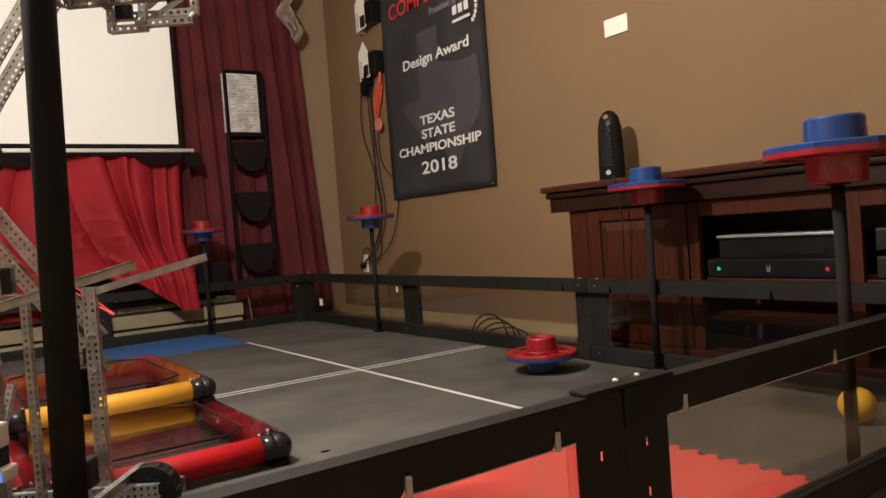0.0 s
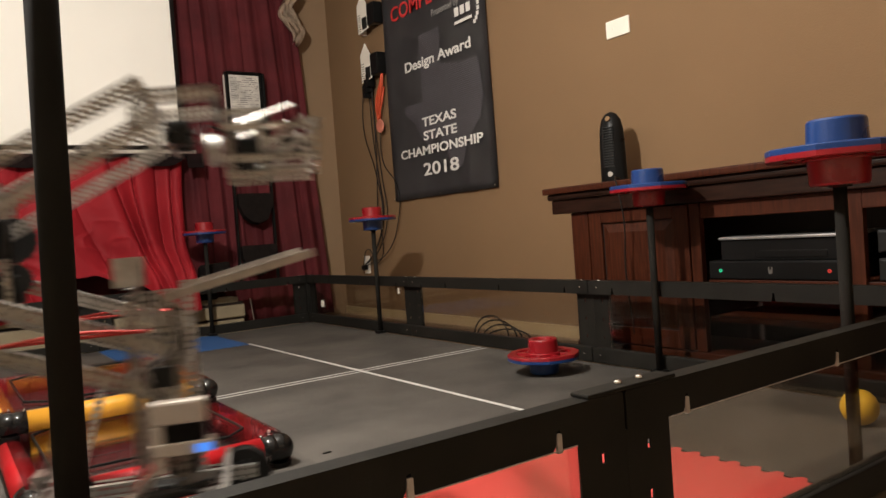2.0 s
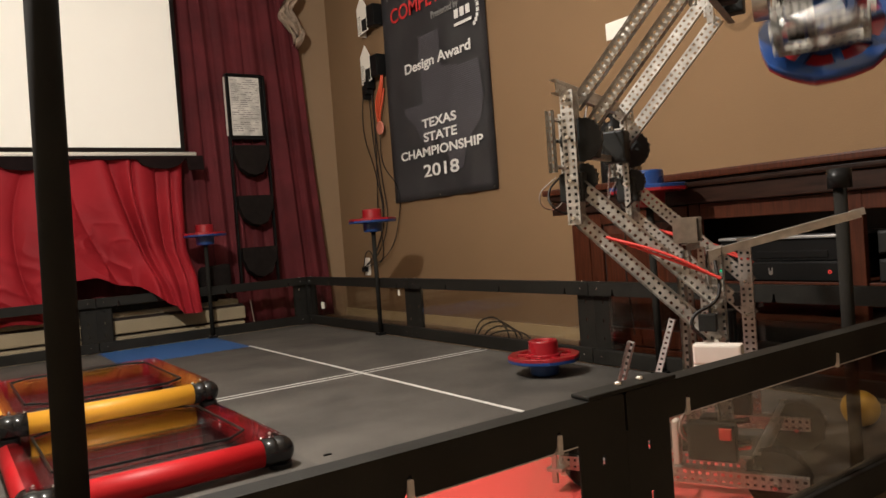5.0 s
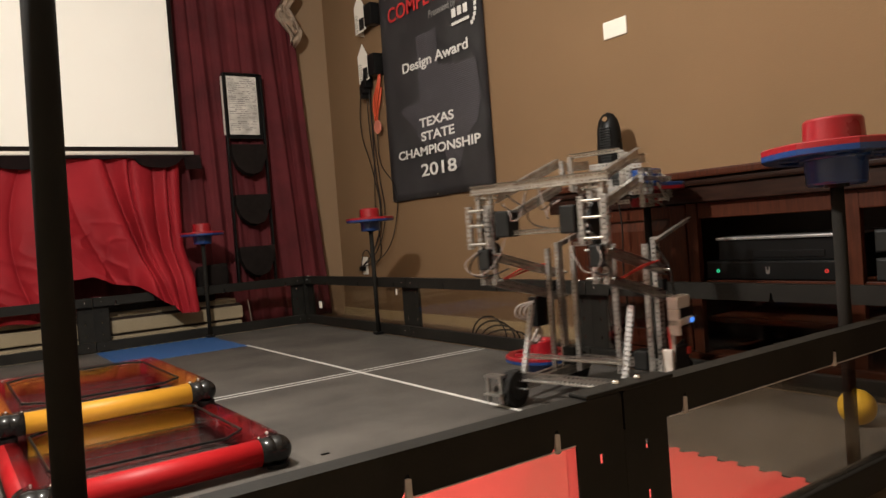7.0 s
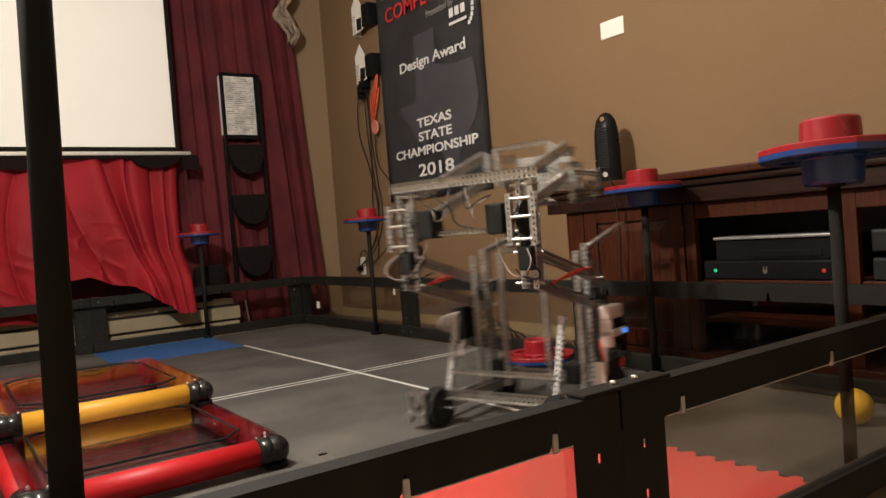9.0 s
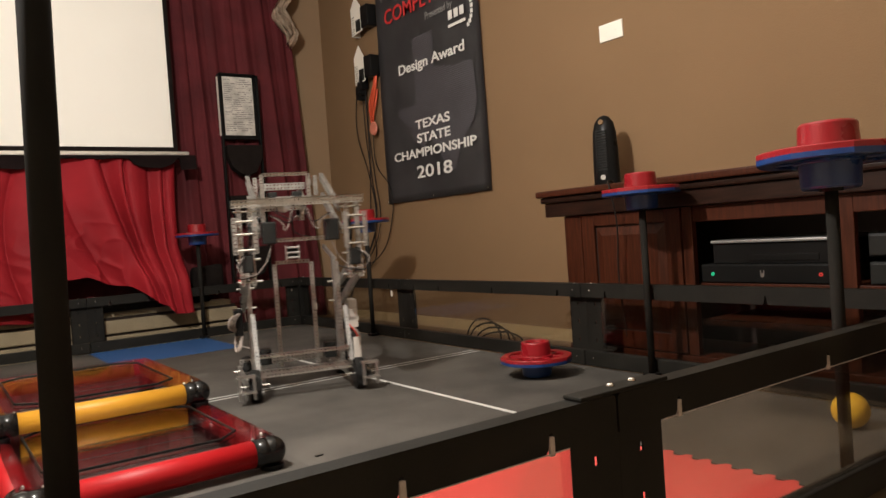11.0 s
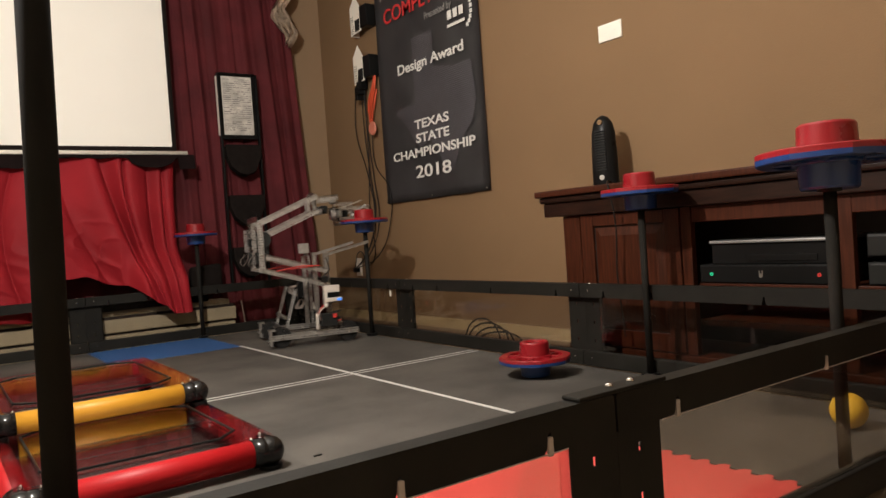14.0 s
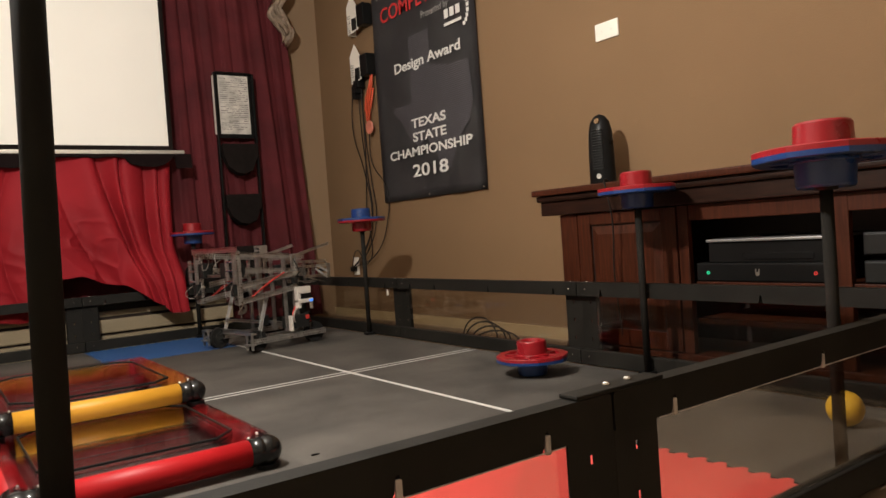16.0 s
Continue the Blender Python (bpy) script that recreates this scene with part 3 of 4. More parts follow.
part("corner_stile", B(CX - 0.003, CX + 0.022, -2.288, CE - 0.104, 0.0505, 0.534, 0.004), M["wood"], con)
for y in (-2.757, -3.263, -3.83, -4.30):
    part("stile", B(CX - 0.002, CX + 0.022, y - 0.019, y + 0.019, 0.0505, 0.534, 0.003), M["wood"], con)
for z in (0.277, 0.16):
    part("shelf", B(CX + 0.01, WX - 0.015, -4.29, -2.79, z - 0.009, z + 0.009, 0.002), M["wood"], con)
part("rail", B(CX, CX + 0.02, -4.29, -2.78, 0.483, 0.534, 0.003), M["wood"], con)
for y0, y1 in ((-2.296, -2.734), (-4.323, -4.64)):
    # framed door: stiles and rails round a recessed, bevelled field
    d = part("door", B(CX + 0.006, CX + 0.016, y1, y0, 0.054, 0.532), M["inside"], con)
    w, f = 0.060, CX - 0.006
    for a, b, zl, zh in ((y1, y1 + w, 0.054, 0.532), (y0 - w, y0, 0.054, 0.532), (y1 + w, y0 - w, 0.489, 0.532), (y1 + w, y0 - w, 0.054, 0.114)):
        part("door_frame", B(f, CX + 0.0055, a, b, zl, zh, 0.003), M["wood"], d)
    bm = bmesh.new()
    ou = [(y1 + w + 0.006, 0.120), (y0 - w - 0.006, 0.120), (y0 - w - 0.006, 0.483), (y1 + w + 0.006, 0.483)]
    inn = [(y1 + w + 0.036, 0.150), (y0 - w - 0.036, 0.150), (y0 - w - 0.036, 0.453), (y1 + w + 0.036, 0.453)]
    bk = [bm.verts.new((CX + 0.0055, a, b)) for a, b in ou]
    lo = [bm.verts.new((CX + 0.003, a, b)) for a, b in ou]
    hi = [bm.verts.new((f + 0.001, a, b)) for a, b in inn]
    for q in range(4):
        bm.faces.new((bk[q], bk[(q + 1) % 4], lo[(q + 1) % 4], lo[q]))
        bm.faces.new((lo[q], lo[(q + 1) % 4], hi[(q + 1) % 4], hi[q]))
    bm.faces.new(hi)
    bm.faces.new(bk)
    part("raised_panel", bm, M["wood"], d)
    part("knob", ballmesh(bmesh.new(), (CX - 0.017, y1 + 0.03, 0.24), 0.011, 14, 10), M["plastic"], d, smooth=True)
rc = thing("video_recorder", "black video recorder with silver top and indicator lights", "recorder")
part("body", B(0.155, 0.40, -3.215, -2.79, 0.2865, 0.345, 0.004), M["plastic"], rc)
part("front", B(0.150, 0.1548, -3.21, -2.795, 0.290, 0.341, 0.002), M["plastic"], rc)
for yy, k, lab in ((-2.836, "led_g", "green ring indicator"), (-3.180, "led_r", "red ring indicator")):
    part("indicator", lathe(bmesh.new(), [(0.0028, 0.0), (0.0028, 0.002), (0.0054, 0.002), (0.0054, 0.0)], 20), M[k], rc, lab, Matrix.Translation((0.1498, yy, 0.315)) @ Matrix.Rotation(-math.pi / 2, 4, "Y"))
bm = T((0.1480, -3.004, 0.312), (0.1498, -3.004, 0.312), 0.0065, 14)
box(bm, 0.1482, 0.1496, -3.0105, -3.0075, 0.316, 0.327)
box(bm, 0.1482, 0.1496, -3.0005, -2.9975, 0.316, 0.327)
part("mark", bm, M["steel"], rc, "small pale mark")
rd = thing("disc_player", "black disc player with a silver lid on the recorder", "disc player")
part("body", B(0.165, 0.42, -3.205, -2.83, 0.3455, 0.4095, 0.004), M["plastic"], rd)
part("lid", B(0.156, 0.42, -3.215, -2.828, 0.410, 0.419, 0.003), M["silver"], rd, "silver lid")
part("display", B(0.1625, 0.1648, -3.17, -2.95, 0.355, 0.375, 0.002), M["plastic"], rd)
for z0, lab in ((0.2865, "black receiver on the console shelf"), (0.362, "black player stacked on the receiver")):
    r = thing("receiver", lab, "receiver", "players on the shelf")
    part("body", B(0.16, 0.42, -3.80, -3.305, z0, z0 + 0.062, 0.004), M["plastic"], r)
    part("front", B(0.153, 0.1598, -3.795, -3.31, z0 + 0.004, z0 + 0.058, 0.003), M["motor"], r)
    part("knob", T((0.140, -3.40, z0 + 0.03), (0.1528, -3.40, z0 + 0.03), 0.012, 20), M["plastic"], r)
ht = thing("fan_heater", "black oval tower fan standing on the wooden console", "tower fan", m=pose(0.315, -2.273, 0.6365, 0, 0, 20))
bm = bmesh.new()
prof = [(0.0, 0.050), (0.012, 0.052), (0.06, 0.052), (0.15, 0.050), (0.21, 0.047), (0.25, 0.038), (0.272, 0.022), (0.28, 0.004)]
rings = [[bm.verts.new((0.75 * r * math.cos(2 * math.pi * i / 32), r * math.sin(2 * math.pi * i / 32), z)) for i in range(32)] for z, r in prof]
for a, b in zip(rings, rings[1:]):
    for i in range(32):
        bm.faces.new((a[i], a[(i + 1) % 32], b[(i + 1) % 32], b[i]))
bm.faces.new(rings[0])
bm.faces.new(rings[-1])
part("body", bm, M["plastic"], ht, smooth=True)
for k in range(16):
    z = 0.065 + k * 0.010
    part("grille_slat", B(-0.0415, -0.036, -0.022, 0.022, z, z + 0.004, 0.001), M["motor"], ht)
part("logo_button", T((-0.040, 0, 0.038), (-0.034, 0, 0.038), 0.010, 20), M["alu"], ht, "round silver button")
part("handle_hole", T((-0.033, 0, 0.252), (-0.026, 0, 0.250), 0.010, 20), M["wall"], ht, "round pale opening in the handle")
tagged(cable("heater_cable", [(0.24, -2.38, 0.6395), (0.10, -2.47, 0.6405), (0.082, -2.49, 0.62), (0.085, -2.51, 0.50), (0.09, -2.50, 0.32), (0.09, -2.52, 0.1)], 0.003, M["wire"]), "thin black power cable hanging over the console edge", "cable")
tagged(part("small_clip", B(0.30, 0.325, -2.75, -2.70, 0.6365, 0.648, 0.004), M["plastic"]), "small dark clip lying on the console top", "clip")

# ---- north wall things ----
scr = thing("projector_screen", "white pull-down projector screen with black border", "projector screen")
SY = 0.13
part("fabric", B(-2.60, -0.658, SY, SY + 0.002, 1.108, 2.40), M["screen"], scr)
bm = bmesh.new()
box(bm, -2.66, -2.60, SY - 0.0005, SY + 0.0025, 1.083, 2.40)
box(bm, -0.658, -0.634, SY - 0.0005, SY + 0.0025, 1.083, 2.40)
box(bm, -2.60, -0.658, SY - 0.0005, SY + 0.0025, 1.083, 1.108)
part("border", bm, M["meshcloth"], scr, "black border")
part("weight_bar", T((-2.70, SY, 1.070), (-0.575, SY, 1.070), 0.0135, 16), M["white"], scr, "white bottom bar", smooth=True)
part("case", B(-2.75, -0.52, SY - 0.05, SY + 0.05, 2.38, 2.455, 0.008), M["white"], scr)


def drape(name, lab, material, x0, x1, z0, z1, y, folds, amp, seed, hem=0.0, lean=0.0, diag=0.0, kind=""):
    rnd = random.Random(seed)
    ph = [rnd.uniform(0, 6.28) for _ in range(6)]
    bm = bmesh.new()
    nu, nv = int(folds * 14), 40
    g = []
    for j in range(nv + 1):
        v = j / nv
        row = []
        for i in range(nu + 1):
            u = i / nu
            uw = u + 0.5 / folds * noise.noise(Vector((u * folds * 0.6, 0.3 * v, seed)))
            w = uw * folds * 2 * math.pi + 0.6 * math.sin(u * 9 + ph[0]) + diag * v * (0.6 + 0.8 * math.sin(u * 5 + ph[4]))
            a = amp * (0.45 + 0.55 * (1 - v)) * (0.7 + 0.3 * math.sin(u * 13 + ph[1]))
            yy = y - a * (math.sin(w) + 0.35 * math.sin(2.3 * w + ph[2] + v * 2)) - 0.25 * amp * math.sin(v * 7 + u * 17 + ph[3])
            zb = z0 + hem * (math.sin(u * 7.5 + ph[5]) + 0.5 * math.sin(u * 17 + ph[1]))
            row.append(bm.verts.new((x0 + (x1 - x0) * u + lean * u * (1 - v) + 0.004 * math.sin(w * 1.7), yy, zb + (z1 - zb) * v)))
        g.append(row)
    for j in range(nv):
        for i in range(nu):
            bm.faces.new((g[j][i], g[j][i + 1], g[j + 1][i + 1], g[j + 1][i]))
    ob = tagged(part(name, bm, material, None, "", None, True), lab, "curtain")
    sm = ob.modifiers.new("thick", "SOLIDIFY")
    sm.thickness = 0.003
    return ob


drape("curtain", "floor-length burgundy curtain beside the projector screen", M["velvet"], -0.80, 0.15, 0.012, 2.40, 0.27, 9, 0.022, 3, 0.0, 0.15)
def satin_drape():
    """Hanging cloth: rounded folds between creases that lean as they fall; each crease has a top, middle and hem place."""
    creases = [(-2.92, -2.92, -2.92), (-2.62, -2.65, -2.60), (-2.33, -2.30, -2.36), (-2.04, -2.08, -2.00), (-1.74, -1.78, -1.72), (-1.45, -1.54, -1.44),
               (-1.25, -1.22, -1.06), (-1.06, -0.97, -0.84), (-0.93, -0.915, -0.785), (-0.80, -0.805, -0.745), (-0.715, -0.735, -0.700), (-0.645, -0.668, -0.650)]
    bulge = (0.05, 0.055, 0.05, 0.055, 0.05, 0.06, 0.085, 0.095, 0.075, 0.060, 0.045)
    lean = (1.5, 0.8, 1.6, 0.8, 1.7, 1.0, 2.6, 3.2, 0.6, 2.4, 1.0)

    def ease(a, b, q):
        q = min(1.0, max(0.0, (q - a) / (b - a)))
        return q * q * (3 - 2 * q)

    HEM = [(-3.0, 0.20), (-1.36, 0.19), (-1.29, 0.40), (-1.18, 0.395), (-1.10, 0.366), (-0.96, 0.322), (-0.875, 0.262), (-0.80, 0.205), (-0.755, 0.150), (-0.64, 0.165)]

    def hem(x):
        """Height of the hem: caught up beside the middle, with a tail at the loose corner."""
        for (xa, za), (xb, zb) in zip(HEM, HEM[1:]):
            if x <= xb:
                return za + (zb - za) * max(0.0, (x - xa) / (xb - xa)) + 0.006 * math.sin(x * 31)
        return HEM[-1][1]

    def at(c, v):
        """Place of a crease at height share v, through its three places."""
        return c[0] * (2 * v - 1) * v + c[1] * 4 * v * (1 - v) + c[2] * (1 - v) * (1 - 2 * v)

    bm = bmesh.new()
    nu, nv = 430, 96
    g = []
    for j in range(nv + 1):
        v = j / nv
        cs = [at(c, v) for c in creases]
        row = []
        for i in range(nu + 1):
            q = i / nu
            x = cs[0] + (cs[-1] - cs[0]) * q
            k = max(0, min(len(cs) - 2, sum(1 for c in cs if c <= x) - 1))
            s = min(1.0, max(0.0, (x - cs[k]) / (cs[k + 1] - cs[k])))
            crest = math.sin(math.pi * s ** lean[k]) ** 0.55
            soft = noise.noise(Vector((x * 5, 2.4 * v, 2.2)))
            rip = 1 - abs(noise.noise(Vector((x * 7 + 5.5 * v, 6 * v - 3 * x, 7.7))))
            zh = hem(x)
            z = zh + (1.045 - zh) * v
            # cloth caught up towards the lower corner throws slanting wrinkles
            pull = max(0.0, 1 - v * 1.5)
            slant = z + 0.5 * (x + 1.25)
            wr = sum(math.exp(-((slant - c) / 0.022) ** 2) for c in (0.45, 0.36, 0.29)) * (1 if -1.3 < x < -0.72 else 0.4)
            y = 0.168 - 0.055 * (1 - v) ** 1.5 - bulge[k] * (0.55 + 0.6 * (1 - v)) * crest - 0.010 * soft - 0.022 * pull * rip ** 5 - 0.013 * pull * wr
            # the loose corner hangs over the field wall
            over = ease(-0.98, -0.88, x) * ease(0.55, 0.31, z)
            y = max(0.053, y) * (1 - over) + (-0.012 - 0.5 * bulge[k] * crest) * over
            row.append(bm.verts.new((x, y, z)))
        g.append(row)
    for j in range(nv):
        for i in range(nu):
            bm.faces.new((g[j][i], g[j][i + 1], g[j + 1][i + 1], g[j + 1][i]))
    dr = thing("red_drape", "bright red creased satin drape hanging below the screen", "drape")
    part("cloth", bm, M["satin"], dr, smooth=True)
    part("hanging_rod", T((-2.95, 0.185, 1.052), (-0.54, 0.185, 1.052), 0.009, 12), M["plastic"], dr)


satin_drape()
drape("curtain", "floor-length burgundy curtain behind the red drape", M["velvet"], -3.6, -0.82, 0.012, 2.40, 0.29, 16, 0.018, 8)
M["valance"] = mat("dark_brocade", (0.008, 0.004, 0.004), 0.85, var=0.4, scale=30, spec=0.1)
# dark scalloped valance above the red drape
bm = bmesh.new()
prev = None
for i in range(241):
    u = i / 240
    x = -2.9 + 2.36 * u
    d = (x + 0.78 + 0.35) % 0.7 - 0.35
    zlow = (1.04 - 0.055 * math.sqrt(max(0.0, 1 - (d / 0.125) ** 2)) if x < -0.63 else 0.975) + 0.008 * noise.noise(Vector((u * 30, 0, 0)))
    cur = (bm.verts.new((x, 0.100 + 0.006 * math.sin(u * 60), zlow)), bm.verts.new((x, 0.112, 1.06)))
    if prev:
        bm.faces.new((prev[0], cur[0], cur[1], prev[1]))
    prev = cur
vo = tagged(part("valance", bm, M["valance"]), "dark scalloped valance above the red drape", "valance")
vo.modifiers.new("thick", "SOLIDIFY").thickness = 0.004
rk = thing("hanging_file_rack", "narrow black wall rack with pockets and a printed sheet", "wall rack")
RY = 0.205
part("back", B(-0.335, -0.105, RY, RY + 0.008, 1.17, 1.565, 0.003), M["plastic"], rk)
for x in (-0.345, -0.105):
    part("frame_rail", B(x, x + 0.012, RY - 0.02, RY + 0.012, 0.26, 1.57, 0.002), M["plastic"], rk)
part("frame_rail", B(-0.333, -0.105, RY - 0.012, RY + 0.012, 1.566, 1.577, 0.002), M["plastic"], rk)
part("board_edge", B(-0.3525, -0.3465, RY - 0.012, RY + 0.004, 1.19, 1.55, 0.001), M["cream"], rk, "pale edge of the backing board")
sh = part("printed_sheet", B(-0.318, -0.128, RY - 0.006, RY - 0.004, 1.195, 1.555), M["paper"], rk, "white sheet of dense small print")
bm = bmesh.new()
rr = random.Random(4)
for k in range(26):
    z = 1.535 - k * 0.0125
    a = -0.31
    while a < -0.14:
        w = rr.uniform(0.01, 0.05)
        if rr.random() < 0.8:
            box(bm, a, min(a + w, -0.136), RY - 0.0068, RY - 0.0062, z, z + rr.uniform(0.002, 0.006))
        a += w + 0.006
tagged(part("print_lines", bm, M["ink"], sh), kind="stuff")
for zc in (1.03, 0.72, 0.40):
    bm = bmesh.new()
    pts = [(-0.33, zc + 0.10), (-0.105, zc + 0.10), (-0.112, zc + 0.02), (-0.15, zc - 0.065), (-0.205, zc - 0.085), (-0.25, zc - 0.075), (-0.30, zc - 0.035), (-0.326, zc + 0.03)]
    fr = [bm.verts.new((a, RY - 0.045, b)) for a, b in pts]
    bk = [bm.verts.new((a, RY - 0.001, b - 0.01)) for a, b in pts]
    bm.faces.new(fr)
    for i in range(1, 8):
        bm.faces.new((fr[i], bk[i], bk[(i + 1) % 8], fr[(i + 1) % 8]))
    ob = part("pocket", bm, M["meshcloth"], rk, "black mesh pocket")
    ob.modifiers.new("thick", "SOLIDIFY").thickness = 0.003
bm = B(-0.60, -0.415, 0.135, 0.225, 0.2365, 0.40, 0.025)
for v in bm.verts:
    v.co.z += (v.co.z - 0.2365) * 0.25 * noise.noise(v.co * 9)
tagged(part("dark_bag", bm, M["meshcloth"], None, "", None, True), "soft black bag standing on the hearth shelf", "bag")
sw = thing("curtain_swag", "tan tasselled cloth swag at the curtain's edge", "swag")
for k in range(3):
    bm = bmesh.new()
    n, mm = 22, 8
    g = []
    for a in range(n + 1):
        u = a / n
        cx = 0.118 + 0.040 * math.sin(u * 8.5 + k * 0.5) + 0.012 * k
        wd = 0.040 * (1 - 0.5 * u) * (0.7 + 0.3 * abs(math.sin(u * 9 + k)))
        g.append([bm.verts.new((cx + wd * (b / mm * 2 - 1), 0.215 - 0.018 * k + 0.016 * math.sin(b * 1.6 + u * 14), 2.20 - 0.42 * u + 0.02 * math.sin(b * 1.3))) for b in range(mm + 1)])
    for a in range(n):
        for b in range(mm):
            bm.faces.new((g[a][b], g[a][b + 1], g[a + 1][b + 1], g[a + 1][b]))
    bmesh.ops.solidify(bm, geom=bm.faces[:], thickness=0.003)
    part("fold", bm, M["tan"], sw, smooth=True)
hr = thing("stone_hearth", "low stepped hearth of cream stone slabs", "hearth")
for k, (z0, z1, x1, yf) in enumerate(((FZ + 0.001, 0.062, -0.36, 0.135), (0.076, 0.150, -0.355, 0.125), (0.166, 0.196, -0.39, 0.13))):
    part("slab", B(-2.6, x1, yf, 0.33, z0, z1, 0.008), M["stone"], hr, "cream stone slab")
    if k < 2:
        part("joint", B(-2.59, x1 - 0.008, yf + 0.012, 0.33, z1 + 0.0005, z1 + (0.0135 if k == 0 else 0.0155)), M["inside"], hr, "dark joint")
part("mantel_shelf", B(-2.6, -0.52, 0.115, 0.33, 0.1965, 0.235, 0.004), M["plastic"], hr, "black shelf edge")
tagged(part("white_bag", ballmesh(bmesh.new(), (0.04, 0.16, 0.192), 0.05, 16, 10, (0.9, 0.6, 0.50)), M["white"], None, "", None, True), "small white cloth bundle on a dark box", "bundle")
tagged(part("storage_box", B(0.0, 0.09, 0.12, 0.20, FZ + 0.001, 0.168, 0.005), M["velvet"]), "small dark red box by the curtain", "box")
tagged(part("hearth_cable", finish(T((-0.30, 0.12, FZ + 0.001), (-0.32, 0.125, 0.18), 0.004, 8), M["wirew"]), None), "pale cable standing beside the hearth", "cable")


# ---- competition robot ----
XT, ZT1, DZ, L1, L2 = 0.084, 0.285, 0.070, 0.329, 0.318
HU1, HU2, HTOP, YM, YU = 0.150, 0.222, 0.240, 0.195, 0.125


def channel(length, rows=2, pitch=0.0127):
    """A perforated C-channel along +x: web in the xz plane, flanges towards +y, with real square holes."""
    bm = bmesh.new()
    n = max(2, int(round(length / pitch)))
    px = length / n
    h = 0.19 * pitch * 1.15

    def sheet(origin, vax, count):
        vax = Vector(vax)
        o = Vector(origin)
        for i in range(n):
            for j in range(count):
                c = o + Vector((px * (i + 0.5), 0, 0)) + vax * (pitch * (j + 0.5))
                ou = [bm.verts.new(c + Vector((sx * px / 2, 0, 0)) + vax * (sy * pitch / 2)) for sx, sy in ((-1, -1), (1, -1), (1, 1), (-1, 1))]
                inn = [bm.verts.new(c + Vector((sx * h, 0, 0)) + vax * (sy * h)) for sx, sy in ((-1, -1), (1, -1), (1, 1), (-1, 1))]
                for k in range(4):
                    bm.faces.new((ou[k], ou[(k + 1) % 4], inn[(k + 1) % 4], inn[k]))

    w = rows * pitch
    for off in (0.0, 0.0013):
        sheet((0, off, -w / 2), (0, 0, 1), rows)
        sheet((0, 0.0, -w / 2 + off), (0, 1, 0), 1)
        sheet((0, 0.0, w / 2 - off), (0, 1, 0), 1)
    bmesh.ops.remove_doubles(bm, verts=bm.verts[:], dist=0.00002)
    return bm


MESH = {}


def chan(name, parent, length, a, b, side=1, rows=2, material="alu", label=""):
    """A channel from a to b in the parent's space, its web facing sideways."""
    key = (round(length, 3), rows, material)
    if key not in MESH:
        MESH[key] = finish(channel(length, rows), M[material])
    a, b = Vector(a), Vector(b)
    x = (b - a).normalized()
    y = Vector((0, side, 0)) if abs(x.y) < 0.9 else Vector((side, 0, 0))
    z = x.cross(y).normalized()
    y = z.cross(x)
    m = Matrix((x, y, z)).transposed().to_4x4()
    m.translation = a
    ob = part(name, MESH[key], None, parent, label, m)
    return ob


def motor(parent, x, y, z, lab="black motor"):
    bm = B(x - 0.026, x + 0.026, y - 0.020, y + 0.020, z - 0.027, z + 0.027, 0.005)
    return part("motor", bm, M["motor"], parent, lab)


robot = thing("competition_robot", "aluminium competition robot with double linkage lift and gripper", "robot")
for s in (1, -1):
    chan("side_rail", robot, 0.43, (-0.215, s * 0.205, 0.052), (0.215, s * 0.205, 0.052), -s)
    chan("inner_rail", robot, 0.34, (-0.15, s * 0.135, 0.060), (0.19, s * 0.135, 0.060), s)
    # rear guide brackets
    g = bmesh.new()
    for dy in (-0.022, 0.022):
        box(g, -0.222, -0.212, s * 0.20 + dy - 0.004, s * 0.20 + dy + 0.004, 0.018, 0.095)
    box(g, -0.224, -0.196, s * 0.20 - 0.028, s * 0.20 + 0.028, 0.088, 0.096)
    box(g, -0.232, -0.200, s * 0.20 - 0.028, s * 0.20 + 0.028, 0.040, 0.046)
    part("guide_bracket", g, M["steel"], robot)
    # towers with braces
    chan("tower", robot, 0.38, (XT, s * 0.150, 0.066), (XT, s * 0.150, 0.446), s, 2)
    chan("tower", robot, 0.36, (XT - 0.06, s * 0.150, 0.070), (XT - 0.06, s * 0.150, 0.430), s, 1)
    chan("brace", robot, 0.20, (-0.135, s * 0.150, 0.085), (-0.075, s * 0.150, 0.275), s, 1, "dull", "bright perforated brace")
    st = bmesh.new()
    box(st, 0, 0.24, -0.0008, 0.0008, -0.007, 0.007, 0.0004)
    box(st, 0, 0.24, -s * 0.0008, s * 0.010, 0.0055, 0.007, 0.0004)
    part("strut", st, M["alu"], robot, "smooth sloping strut on the tower", Matrix.Translation((XT - 0.01, s * 0.158, 0.432)) @ Matrix.Rotation(-0.226, 4, "Y"))
    motor(robot, XT - 0.025, s * 0.115, 0.11)
    chan("centre_upright", robot, 0.36, (0.015, s * 0.058, 0.075), (0.015, s * 0.058, 0.435), s, 1)
chan("rear_crossbar", robot, 0.40, (-0.15, -0.20, 0.084), (-0.15, 0.20, 0.084), -1, 2, "steel", "bright perforated crossbar")
chan("front_crossbar", robot, 0.40, (0.13, -0.20, 0.084), (0.13, 0.20, 0.084), 1, 2)
chan("brace_crossbar", robot, 0.30, (-0.125, -0.15, 0.138), (-0.125, 0.15, 0.138), -1, 1, "steel")
chan("top_crossbar", robot, 0.116, (0.015, -0.058, 0.44), (0.015, 0.058, 0.44), -1, 1)
gbx = bmesh.new()
for dy in (-0.022, 0.022):
    box(gbx, -0.018, 0.028, dy - 0.001, dy + 0.001, 0.448, 0.498)
